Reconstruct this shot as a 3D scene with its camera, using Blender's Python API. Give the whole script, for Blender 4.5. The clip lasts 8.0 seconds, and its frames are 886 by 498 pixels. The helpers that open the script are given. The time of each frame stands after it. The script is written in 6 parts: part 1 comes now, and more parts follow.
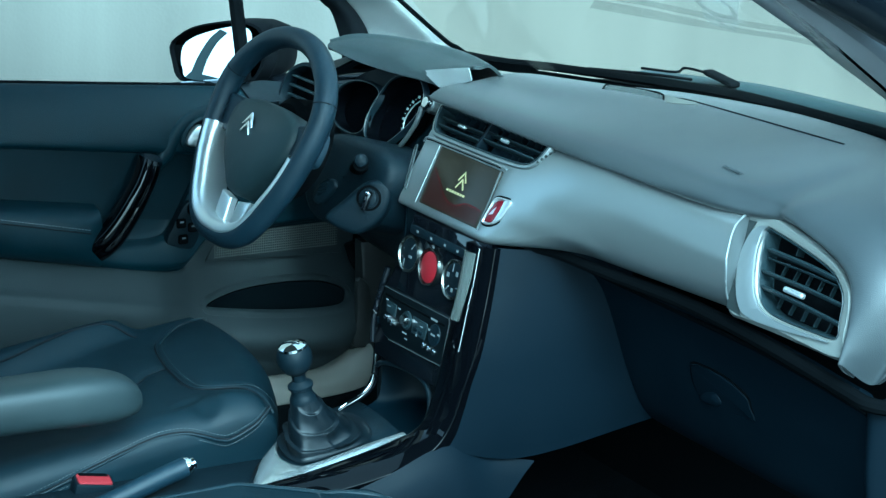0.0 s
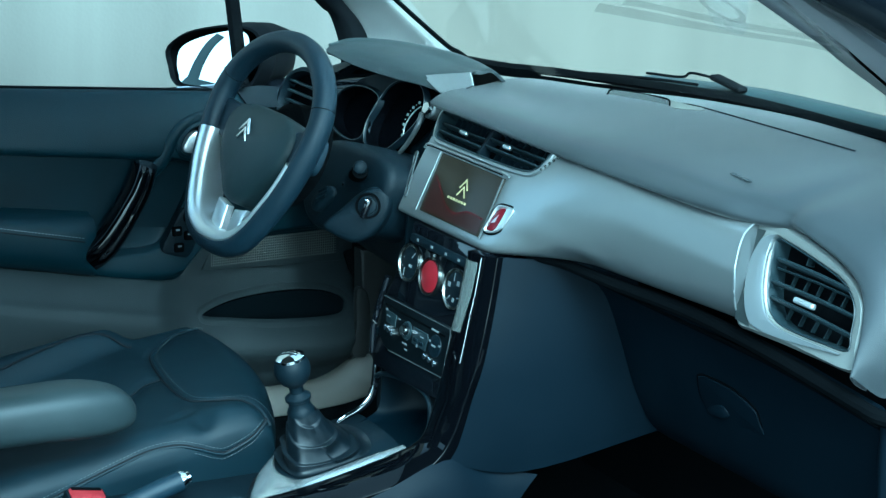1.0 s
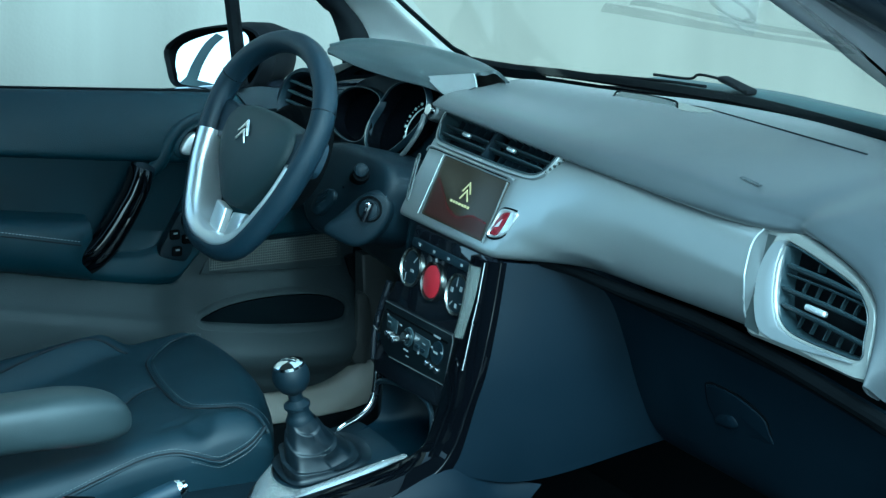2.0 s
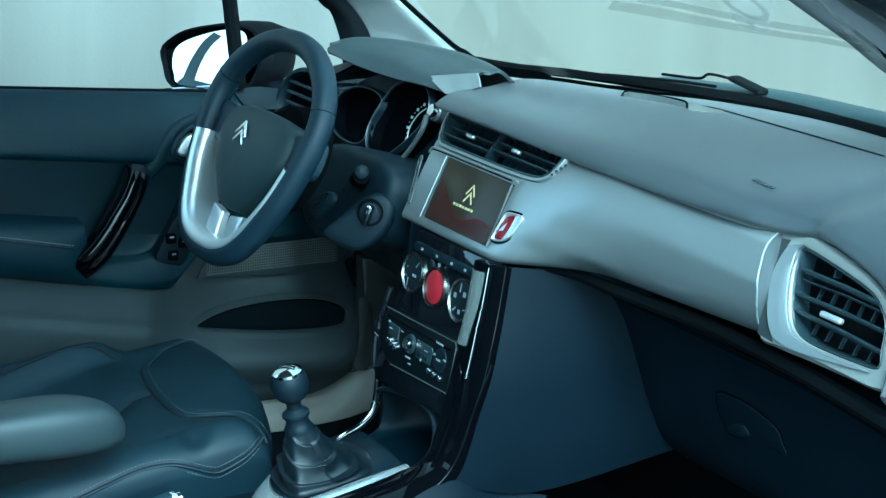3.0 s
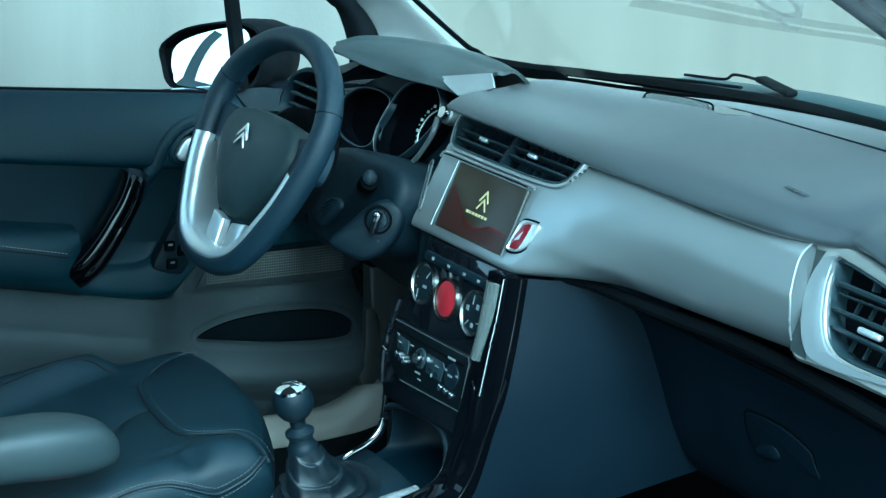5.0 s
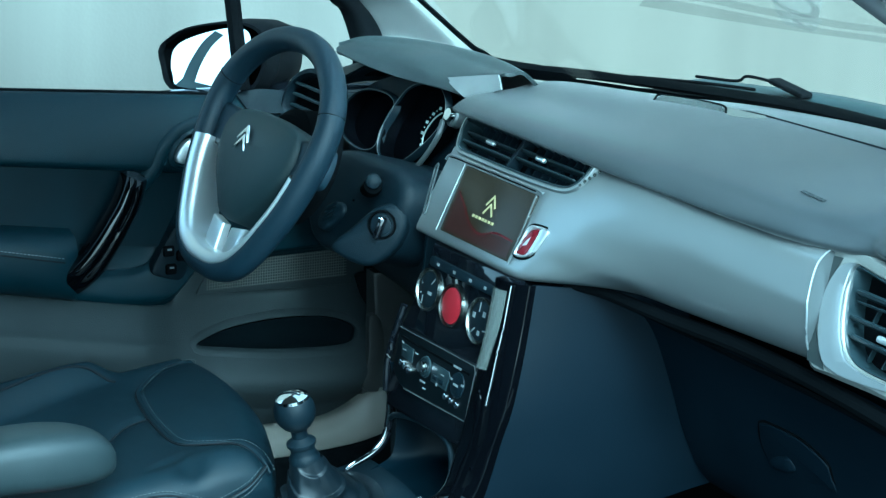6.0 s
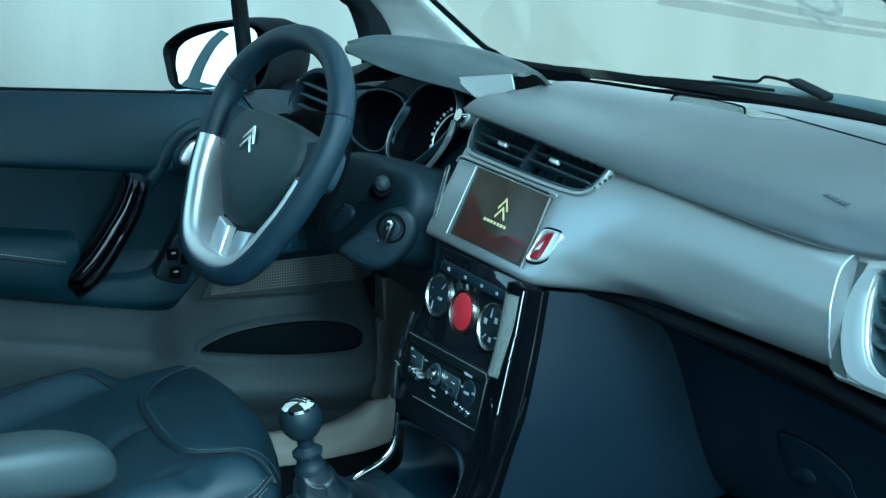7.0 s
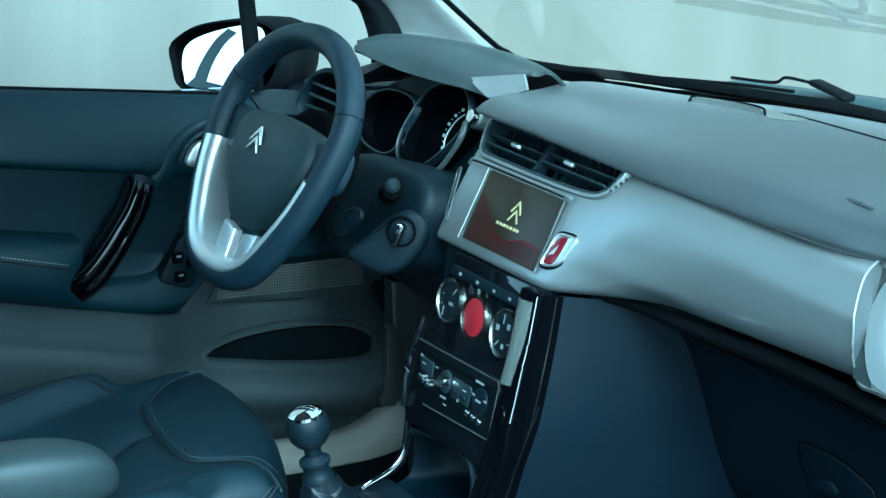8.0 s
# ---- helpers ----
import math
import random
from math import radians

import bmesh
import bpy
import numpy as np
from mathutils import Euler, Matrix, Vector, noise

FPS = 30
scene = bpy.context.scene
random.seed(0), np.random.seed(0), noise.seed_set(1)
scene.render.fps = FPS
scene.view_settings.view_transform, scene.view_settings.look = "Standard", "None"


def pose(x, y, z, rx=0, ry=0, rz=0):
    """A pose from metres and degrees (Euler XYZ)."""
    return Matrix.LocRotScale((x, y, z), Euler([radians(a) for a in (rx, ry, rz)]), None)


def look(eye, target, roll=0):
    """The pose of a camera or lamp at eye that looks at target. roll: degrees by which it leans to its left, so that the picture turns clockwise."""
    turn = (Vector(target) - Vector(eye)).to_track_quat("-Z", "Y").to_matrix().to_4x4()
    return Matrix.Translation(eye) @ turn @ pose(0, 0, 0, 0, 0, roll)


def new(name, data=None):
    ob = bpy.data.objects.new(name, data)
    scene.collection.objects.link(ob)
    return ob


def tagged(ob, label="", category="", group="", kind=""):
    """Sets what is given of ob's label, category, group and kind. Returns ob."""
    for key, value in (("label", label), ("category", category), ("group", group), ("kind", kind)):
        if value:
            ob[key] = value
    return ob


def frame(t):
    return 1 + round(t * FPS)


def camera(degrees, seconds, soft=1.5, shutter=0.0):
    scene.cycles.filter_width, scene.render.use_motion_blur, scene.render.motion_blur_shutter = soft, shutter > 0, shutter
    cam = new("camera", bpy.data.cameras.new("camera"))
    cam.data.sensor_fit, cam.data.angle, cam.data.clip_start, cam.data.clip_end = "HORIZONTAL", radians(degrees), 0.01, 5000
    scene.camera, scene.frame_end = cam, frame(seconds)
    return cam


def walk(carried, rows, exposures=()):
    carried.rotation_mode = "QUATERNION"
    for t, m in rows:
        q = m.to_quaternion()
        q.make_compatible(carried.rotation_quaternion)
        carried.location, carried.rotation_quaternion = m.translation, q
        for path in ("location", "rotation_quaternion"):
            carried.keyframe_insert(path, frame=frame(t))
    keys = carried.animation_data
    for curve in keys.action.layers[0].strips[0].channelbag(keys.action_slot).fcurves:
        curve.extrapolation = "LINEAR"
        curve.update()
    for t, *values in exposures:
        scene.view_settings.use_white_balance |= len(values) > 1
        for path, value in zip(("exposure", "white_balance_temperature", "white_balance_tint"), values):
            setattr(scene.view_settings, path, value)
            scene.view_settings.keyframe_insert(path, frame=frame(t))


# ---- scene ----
# ---------------- camera ----------------
cam = camera(21.0, 8.0, soft=1.35)
PATH = [
    (0, (3.022, -1.84, 1.731), (1.349, -0.877, 1.209), 1.9),
    (0.5, (2.993, -1.824, 1.726), (1.32, -0.86, 1.205), 1.9),
    (1, (2.954, -1.802, 1.716), (1.28, -0.839, 1.198), 1.9),
    (1.5, (2.925, -1.785, 1.709), (1.25, -0.823, 1.192), 2.0),
    (3, (2.81, -1.718, 1.677), (1.132, -0.759, 1.163), 2.0),
    (3.5, (2.77, -1.699, 1.671), (1.092, -0.74, 1.156), 2.0),
    (4, (2.734, -1.683, 1.663), (1.056, -0.724, 1.148), 2.0),
    (4.5, (2.695, -1.662, 1.654), (1.016, -0.705, 1.139), 2.0),
    (6, (2.587, -1.607, 1.626), (0.905, -0.653, 1.115), 2.1),
    (6.5, (2.55, -1.588, 1.617), (0.867, -0.636, 1.107), 2.1),
    (7, (2.516, -1.57, 1.605), (0.83, -0.622, 1.097), 2.2),
    (7.5, (2.482, -1.554, 1.6), (0.794, -0.609, 1.09), 2.2),
    (8, (2.449, -1.535, 1.587), (0.759, -0.594, 1.081), 2.3),
]
LOOKS = [(0.0, 3.22, 4190, -28), (8.0, 3.33, 4180, -28)]
walk(cam, [(t, look(eye, target, roll)) for t, eye, target, roll in PATH], LOOKS)

# ---------------- sky and sun ----------------
world = bpy.data.worlds.new("sky")
scene.world = world
world.use_nodes = True
wn = world.node_tree
sky = wn.nodes.new("ShaderNodeTexSky")
sky.sky_type, sky.sun_disc = "NISHITA", False
sky.sun_elevation, sky.sun_rotation = radians(40), radians(108)
sky.air_density, sky.dust_density = 1.0, 3.0
wn.nodes["Background"].inputs["Strength"].default_value = 0.08
haze = wn.nodes.new("ShaderNodeHueSaturation")
haze.inputs["Saturation"].default_value = 0.4
wn.links.new(sky.outputs[0], haze.inputs["Color"])
wn.links.new(haze.outputs[0], wn.nodes["Background"].inputs[0])
sun_data = bpy.data.lights.new("sun", "SUN")
sun_data.energy, sun_data.angle, sun_data.color = 0.8, radians(26), (1.0, 0.98, 0.94)
sun = new("sun", sun_data)
sun.matrix_world = look((0, 0, 0), (-math.sin(radians(108)) * math.cos(radians(40)), -math.cos(radians(108)) * math.cos(radians(40)), -math.sin(radians(40))))

# ---------------- materials ----------------


def material(name, colour, rough=0.5, metal=0.0, grain=0.0, scale=400.0, vary=0.12, patch=9.0, coat=0.0, spec=0.5, rvary=0.1, stretch=(1, 1, 1)):
    """A surface with fine relief (grain, at scale), slow changes of colour and gloss (vary, at patch)."""
    m = bpy.data.materials.new(name)
    m.use_nodes = True
    t = m.node_tree
    b = t.nodes["Principled BSDF"]
    b.inputs["Metallic"].default_value = metal
    b.inputs["Coat Weight"].default_value = coat
    b.inputs["Coat Roughness"].default_value = 0.06
    b.inputs["Specular IOR Level"].default_value = spec
    co = t.nodes.new("ShaderNodeTexCoord")
    big = t.nodes.new("ShaderNodeTexNoise")
    big.inputs["Scale"].default_value, big.inputs["Detail"].default_value = patch, 5
    st = t.nodes.new("ShaderNodeMapping")
    st.inputs["Scale"].default_value = stretch
    t.links.new(co.outputs["Object"], st.inputs["Vector"])
    t.links.new(st.outputs[0], big.inputs["Vector"])
    ramp = t.nodes.new("ShaderNodeMapRange")
    ramp.inputs[1].default_value, ramp.inputs[2].default_value = 0.3, 0.7
    ramp.inputs[3].default_value, ramp.inputs[4].default_value = 1 - vary, 1 + vary
    t.links.new(big.outputs[0], ramp.inputs[0])
    mix = t.nodes.new("ShaderNodeVectorMath")
    mix.operation = "SCALE"
    mix.inputs[0].default_value = colour
    t.links.new(ramp.outputs[0], mix.inputs["Scale"])
    t.links.new(mix.outputs[0], b.inputs["Base Color"])
    rr = t.nodes.new("ShaderNodeMapRange")
    rr.inputs[1].default_value, rr.inputs[2].default_value = 0.3, 0.7
    rr.inputs[3].default_value, rr.inputs[4].default_value = max(0.0, rough * (1 - rvary)), min(1.0, rough * (1 + rvary))
    t.links.new(big.outputs[0], rr.inputs[0])
    t.links.new(rr.outputs[0], b.inputs["Roughness"])
    if grain:
        fine = t.nodes.new("ShaderNodeTexVoronoi")
        fine.inputs["Scale"].default_value = scale
        t.links.new(co.outputs["Object"], fine.inputs["Vector"])
        bump = t.nodes.new("ShaderNodeBump")
        bump.inputs["Strength"].default_value, bump.inputs["Distance"].default_value = grain, 0.001
        t.links.new(fine.outputs["Distance"], bump.inputs["Height"])
        t.links.new(bump.outputs[0], b.inputs["Normal"])
    return m


def glow(name, colour, strength):
    m = bpy.data.materials.new(name)
    m.use_nodes = True
    b = m.node_tree.nodes["Principled BSDF"]
    b.inputs["Base Color"].default_value = (*colour, 1)
    b.inputs["Emission Color"].default_value = (*colour, 1)
    b.inputs["Emission Strength"].default_value = strength
    b.inputs["Roughness"].default_value = 0.25
    b.inputs["Specular IOR Level"].default_value = 0.25
    return m


HEADLINER = material("headliner_fabric", (0.16, 0.16, 0.155), 0.95, grain=0.4, scale=900)
SOFT = material("soft_plastic", (0.021, 0.024, 0.0265), 0.45, grain=0.2, scale=900, spec=0.5)
SOFT.node_tree.nodes["Principled BSDF"].inputs["Sheen Weight"].default_value = 0.16
SOFT.node_tree.nodes["Principled BSDF"].inputs["Sheen Roughness"].default_value = 0.35
# Copy of the soft plastic, made duller to put the hood's shade in.
HOODSHADE = material("shaded_dash_plastic", (0.019, 0.0245, 0.0265), 0.55, grain=0.35, scale=800, spec=0.4)
HARD = material("hard_plastic", (0.0026, 0.0058, 0.0092), 0.55, grain=0.25, scale=700, spec=0.16)
DOORP = material("door_plastic", (0.0034, 0.0118, 0.0178), 0.5, grain=0.3, scale=800, spec=0.2)
GREYP = material("grey_plastic", (0.0903, 0.0842, 0.0734), 0.55, grain=0.3, scale=700)
PALE = material("pale_trim", (0.14, 0.143, 0.14), 0.9, grain=0.3, scale=900)
LEATHER = material("leather", (0.0026, 0.0081, 0.013), 0.55, grain=0.2, scale=800, vary=0.2, patch=14, spec=0.25)
RIMLEATHER = material("rim_leather", (0.0063, 0.0137, 0.0224), 0.5, grain=0.25, scale=900, spec=0.3)
STITCH = material("thread", (0.0765, 0.0855, 0.0877), 0.8)
SEAM = material("dark_seam", (0.008, 0.009, 0.011), 0.8, spec=0.08)
SILVER = material("satin_silver_paint", (0.252, 0.262, 0.262), 0.36, metal=0.75, coat=0.3, vary=0.015, rvary=0.02)
SATIN = material("satin_chrome", (0.6042, 0.6183, 0.623), 0.33, metal=0.82, vary=0.04)
SURROUND = material("polished_surround", (0.68, 0.695, 0.70), 0.24, metal=0.9, vary=0.05)
CHROME = material("chrome", (0.85, 0.86, 0.87), 0.07, metal=1.0, vary=0.03)
RAILBLACK = material("deep_piano_black", (0.001, 0.0012, 0.0018), 0.03, spec=0.22, vary=0.1)
GLOSS = material("piano_black", (0.003, 0.0035, 0.005), 0.04, spec=0.5, vary=0.1)
BLACK = material("matt_black", (0.0018, 0.0022, 0.0027), 0.85, spec=0.015)
RUBBER = material("rubber", (0.0032, 0.0038, 0.0048), 0.75, spec=0.05)
CARPET = material("carpet", (0.0024, 0.003, 0.0036), 0.95, grain=1.0, scale=900, vary=0.3, patch=40, spec=0.02)
RED = material("red_plastic", (0.19, 0.005, 0.012), 0.45)
DARKRED = material("dark_red_lens", (0.065, 0.003, 0.007), 0.25, coat=0.15)
# Facet coloured far paler than the hood around it.
PALEFACET = material("pale_facet", (0.1275, 0.1335, 0.1335), 0.5)
DOORLEATHER = material("door_leather", (0.0036, 0.0108, 0.016), 0.42, grain=0.2, scale=800, vary=0.15, patch=12, spec=0.22)
# Hard plastic darkened for the bin, its shade painted in.
BINSHADE = material("shaded_bin_plastic", (0.0012, 0.0034, 0.0060), 0.5, grain=0.15, scale=700, spec=0.08)
BOOT = material("boot_leather", (0.0015, 0.0035, 0.0058), 0.48, grain=0.15, scale=800, vary=0.2, patch=20, spec=0.3)
PAINT = material("dark_body_paint", (0.004, 0.005, 0.007), 0.06, spec=0.2)
DIMPRINT = material("grey_print", (0.15, 0.16, 0.165), 0.6, spec=0.2)
MIRROR = material("mirror_silver", (0.93, 0.94, 0.94), 0.01, metal=1.0, vary=0.0)
CONCRETE = material("concrete", (0.1222, 0.1169, 0.1013), 0.9, grain=0.2, scale=120, vary=0.15, patch=1.6, stretch=(1, 3.2, 0.28), spec=0.2)
SCUTTLE = material("scuttle_plastic", (0.03, 0.045, 0.05), 0.5, spec=0.3)
GROUND = material("ground_concrete", (0.11, 0.1075, 0.1), 0.85, grain=0.4, scale=90, vary=0.2, patch=1.0)
SCREEN = glow("display_dark", (0.0100, 0.0076, 0.0045), 0.14)
WAVE = glow("display_red", (0.042, 0.0032, 0.0045), 0.03)
GOLD = glow("display_gold", (0.30, 0.26, 0.13), 0.04)
DIAL = glow("dial_lit", (0.17, 0.19, 0.18), 0.04)
EMBOSS = material("embossed_plastic", (0.026, 0.029, 0.032), 0.6, spec=0.2)
REDBTN = material("red_button", (0.1875, 0.0112, 0.0169), 0.45)
HUBPL = material("airbag_cover", (0.0075, 0.0165, 0.0195), 0.55, grain=0.3, scale=900)
PILLAR = material("pillar_plastic", (0.10, 0.10, 0.108), 0.6, grain=0.3, scale=800)
VENTPL = material("vent_plastic", (0.012, 0.0181, 0.0215), 0.4, spec=0.3)
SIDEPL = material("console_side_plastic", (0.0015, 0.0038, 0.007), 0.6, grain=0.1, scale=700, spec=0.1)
# Inlay chrome brightened to carry a window's reflection on the rail.
INLAYREFLECTION = material("reflection_pale_chrome", (0.36, 0.385, 0.36), 0.22, metal=0.85)
INLAY = material("dark_chrome", (0.22, 0.224, 0.21), 0.26, metal=1.0)
DIALBLACK = material("dial_black", (0.0012, 0.0014, 0.002), 0.9, spec=0.0)
DIALFACE = material("climate_black", (0.006, 0.009, 0.012), 0.45, spec=0.08)
RADIO = material("radio_plastic", (0.002, 0.003, 0.004), 0.4, spec=0.12)
GUNMETAL = material("gunmetal_paint", (0.065, 0.070, 0.072), 0.40, metal=0.4, coat=0.15, vary=0.06)
DARKPAINT = material("dark_gloss_paint", (0.022, 0.026, 0.026), 0.3, metal=0.3, coat=0.3, vary=0.05)
PODPAINT = material("pod_paint", (0.17, 0.172, 0.16), 0.4, metal=0.4, coat=0.2, vary=0.05)
CRESCENT = material("satin_crescent", (0.2808, 0.2925, 0.2964), 0.42, metal=0.8, vary=0.05)
ARMREST = material("armrest_leather", (0.013, 0.0188, 0.021), 0.5, grain=0.12, scale=900, vary=0.12, patch=14)
FOOTPL = material("foot_panel_plastic", (0.0164, 0.0171, 0.0164), 0.5, grain=0.3, scale=700)
LENS = material("sensor_lens", (0.035, 0.04, 0.042), 0.25)
WEDGE = material("pale_wedge", (0.10, 0.10, 0.088), 0.6, spec=0.2)
INSERT = material("door_insert_leather", (0.0022, 0.0074, 0.0112), 0.45, grain=0.15, scale=800, vary=0.2, patch=12, spec=0.14)
LOWER = material("lower_door_plastic", (0.018, 0.022, 0.024), 0.55, grain=0.35, scale=700, spec=0.2)
# Lower door plastic with the pocket's inner shade put into its colour.
POCKETSHADE = material("shaded_pocket_plastic", (0.0032, 0.005, 0.0066), 0.6, grain=0.3, scale=700, spec=0.06)
MESH = material("speaker_mesh", (0.078, 0.078, 0.072), 0.6, vary=0.15, patch=60)
DIMWAVE = glow("display_dim_red", (0.014, 0.006, 0.005), 0.11)
GLASS = bpy.data.materials.new("clear_glass")
GLASS.use_nodes = True
gb = GLASS.node_tree.nodes["Principled BSDF"]
gb.inputs["Base Color"].default_value = (0.945, 0.92, 0.865, 1)
gb.inputs["Roughness"].default_value, gb.inputs["Transmission Weight"].default_value, gb.inputs["IOR"].default_value = 0.0, 1.0, 1.06



def film(name, colour, share):
    """A thin translucent film: share is how much of it covers."""
    m = bpy.data.materials.new(name)
    m.use_nodes = True
    t = m.node_tree
    clear, mix = t.nodes.new("ShaderNodeBsdfTransparent"), t.nodes.new("ShaderNodeMixShader")
    b = t.nodes["Principled BSDF"]
    b.inputs["Base Color"].default_value, b.inputs["Roughness"].default_value = (*colour, 1), 0.7
    mix.inputs[0].default_value = share
    t.links.new(clear.outputs[0], mix.inputs[1])
    t.links.new(b.outputs[0], mix.inputs[2])
    t.links.new(mix.outputs[0], t.nodes["Material Output"].inputs[0])
    return m


# Translucent tones that paint a reflection on the windscreen.
GREYREFLECTION = film("grey_reflection", (0.10, 0.11, 0.10), 0.14)
PALEREFLECTION = film("pale_reflection", (0.75, 0.77, 0.75), 0.12)

# ---------------- building helpers ----------------
PLACE = {}


def thing(name, base, label, category, group="", kind=""):
    ob = new(name)
    ob.empty_display_size = 0.05
    ob.location = base
    PLACE[ob.name] = Matrix.Translation(base)
    return tagged(ob, label, category, group, kind)


def link(name, me, mat, parent, label="", sharp=35):
    if mat:
        me.materials.append(mat)
    for p in me.polygons:
        p.use_smooth = True
    me.set_sharp_from_angle(angle=radians(sharp))
    ob = new(name, me)
    if parent:
        ob.parent = parent
        ob.matrix_parent_inverse = PLACE[parent.name].inverted()
    PLACE[ob.name] = PLACE[parent.name] if parent else Matrix()
    if parent and parent.type == "MESH":
        ob.matrix_parent_inverse = Matrix()
    return tagged(ob, label)


def part(name, bm, mat, parent, label="", sharp=35):
    """Links a bmesh in world metres as one mesh under a thing or a part."""
    bmesh.ops.recalc_face_normals(bm, faces=bm.faces)
    me = bpy.data.meshes.new(name)
    bm.to_mesh(me)
    bm.free()
    return link(name, me, mat, parent, label, sharp)


def spline(pts, n, closed=False):
    """A smooth line through points, n steps between each two."""
    pts = [Vector(p) for p in pts]
    out, m = [], len(pts)
    for i in range(m if closed else m - 1):
        if closed:
            a, b, c, d = (pts[(i + k) % m] for k in (-1, 0, 1, 2))
        else:
            b, c = pts[i], pts[i + 1]
            a = pts[i - 1] if i else b * 2 - c
            d = pts[i + 2] if i + 2 < m else c * 2 - b
        for k in range(n):
            t = k / n
            out.append(0.5 * (2 * b + (c - a) * t + (2 * a - 5 * b + 4 * c - d) * t * t + (3 * b - a - 3 * c + d) * t ** 3))
    if not closed:
        out.append(pts[-1])
    return out


def grid(rows, closed_u=False, closed_v=False, skip=None):
    """A surface over rows of points of equal length."""
    bm = bmesh.new()
    vs = [[bm.verts.new(p) for p in r] for r in rows]
    nr, nc = len(rows), len(rows[0])
    for i in range(nr if closed_u else nr - 1):
        for j in range(nc if closed_v else nc - 1):
            q = [vs[i][j], vs[i][(j + 1) % nc], vs[(i + 1) % nr][(j + 1) % nc], vs[(i + 1) % nr][j]]
            if skip and skip(sum((v.co for v in q), Vector()) / 4):
                continue
            bm.faces.new(q)
    return bm


def thick(bm, d):
    bmesh.ops.recalc_face_normals(bm, faces=bm.faces)
    bmesh.ops.solidify(bm, geom=bm.faces[:], thickness=d)
    return bm


def loft(stations, n_len=6, n_prof=4, skip=None, d=0.0):
    """A smooth skin over profiles (lists of points of equal length)."""
    prof = [spline(s, n_prof) for s in stations]
    cols = [spline([p[j] for p in prof], n_len) for j in range(len(prof[0]))]
    bm = grid(cols, skip=skip)
    return thick(bm, d) if d else bm


def box(x0, x1, y0, y1, z0, z1, r=0.0, seg=2):
    bm = bmesh.new()
    bmesh.ops.create_cube(bm, size=1)
    for v in bm.verts:
        v.co = Vector(((x0 + x1) / 2 + v.co.x * (x1 - x0), (y0 + y1) / 2 + v.co.y * (y1 - y0), (z0 + z1) / 2 + v.co.z * (z1 - z0)))
    if r:
        bmesh.ops.bevel(bm, geom=bm.edges[:], offset=r, segments=seg, profile=0.5, affect="EDGES")
    return bm


def moved(bm, m):
    bmesh.ops.transform(bm, matrix=m, verts=bm.verts)
    return bm


def joined(*bms):
    out = bmesh.new()
    for b in bms:
        me = bpy.data.meshes.new("tmp")
        b.to_mesh(me)
        b.free()
        out.from_mesh(me)
        bpy.data.meshes.remove(me)
    return out


def sweep(path, radius, n=10, closed=False, flat=1.0, up=(0, 0, 1)):
    """A tube along points; radius a number or one per point; flat squeezes it along up."""
    path = [Vector(p) for p in path]
    m, rows = len(path), []
    for i, p in enumerate(path):
        a = path[(i - 1) % m] if closed or i else path[0]
        b = path[(i + 1) % m] if closed or i < m - 1 else path[-1]
        d = (b - a).normalized()
        s = d.cross(Vector(up)).normalized() if abs(d.dot(Vector(up))) < 0.98 else d.cross(Vector((1, 0, 0))).normalized()
        w = s.cross(d).normalized()
        r = radius[i] if isinstance(radius, (list, tuple)) else radius
        rows.append([p + s * (r * math.cos(k * math.tau / n)) + w * (r * flat * math.sin(k * math.tau / n)) for k in range(n)])
    bm = grid(rows, closed_u=closed, closed_v=True)
    if not closed:
        bm.verts.ensure_lookup_table()
        bm.faces.new([bm.verts[k] for k in range(n)])
        bm.faces.new([bm.verts[(m - 1) * n + k] for k in range(n)])
    return bm


def turned(profile, n=32):
    """A body of revolution about z: profile of (radius, height)."""
    bm = bmesh.new()
    rows = []
    for r, h in profile:
        rows.append([bm.verts.new((r * math.cos(k * math.tau / n), r * math.sin(k * math.tau / n), h)) for k in range(n)])
    for a, b in zip(rows, rows[1:]):
        for k in range(n):
            bm.faces.new((a[k], a[(k + 1) % n], b[(k + 1) % n], b[k]))
    bm.faces.new(rows[0])
    bm.faces.new(rows[-1])
    bmesh.ops.remove_doubles(bm, verts=bm.verts, dist=1e-6)
    return bm


def plate(outline, depth, r=0.0, seg=2):
    """An outline in x, y pulled down from z = 0 by depth, with its edges rounded."""
    bm = bmesh.new()
    f = bm.faces.new([bm.verts.new((x, y, 0)) for x, y in outline])
    res = bmesh.ops.extrude_face_region(bm, geom=[f])
    for v in res["geom"]:
        if isinstance(v, bmesh.types.BMVert):
            v.co.z -= depth
    if r:
        top = [e for e in bm.edges if all(abs(v.co.z) < 1e-7 for v in e.verts)]
        bmesh.ops.bevel(bm, geom=top, offset=r, segments=seg, profile=0.5, affect="EDGES")
    return bm


def rounded(w, h, r, n=5):
    """A rounded rectangle about the origin."""
    out = []
    for cx, cy, a in ((w / 2 - r, h / 2 - r, 0), (r - w / 2, h / 2 - r, 90), (r - w / 2, r - h / 2, 180), (w / 2 - r, r - h / 2, 270)):
        for k in range(n + 1):
            t = radians(a + 90 * k / n)
            out.append((cx + r * math.cos(t), cy + r * math.sin(t)))
    return out


def facing(at, tilt, yaw=0.0, spin=0.0):
    """A frame on the dashboard: x to the car's right, y up the face, z out of it towards the seats; tilt leans the face back."""
    return pose(*at) @ pose(0, 0, 0, 0, 0, yaw) @ pose(0, 0, 0, 90 - tilt, 0, 0) @ pose(0, 0, 0, 0, 0, spin)


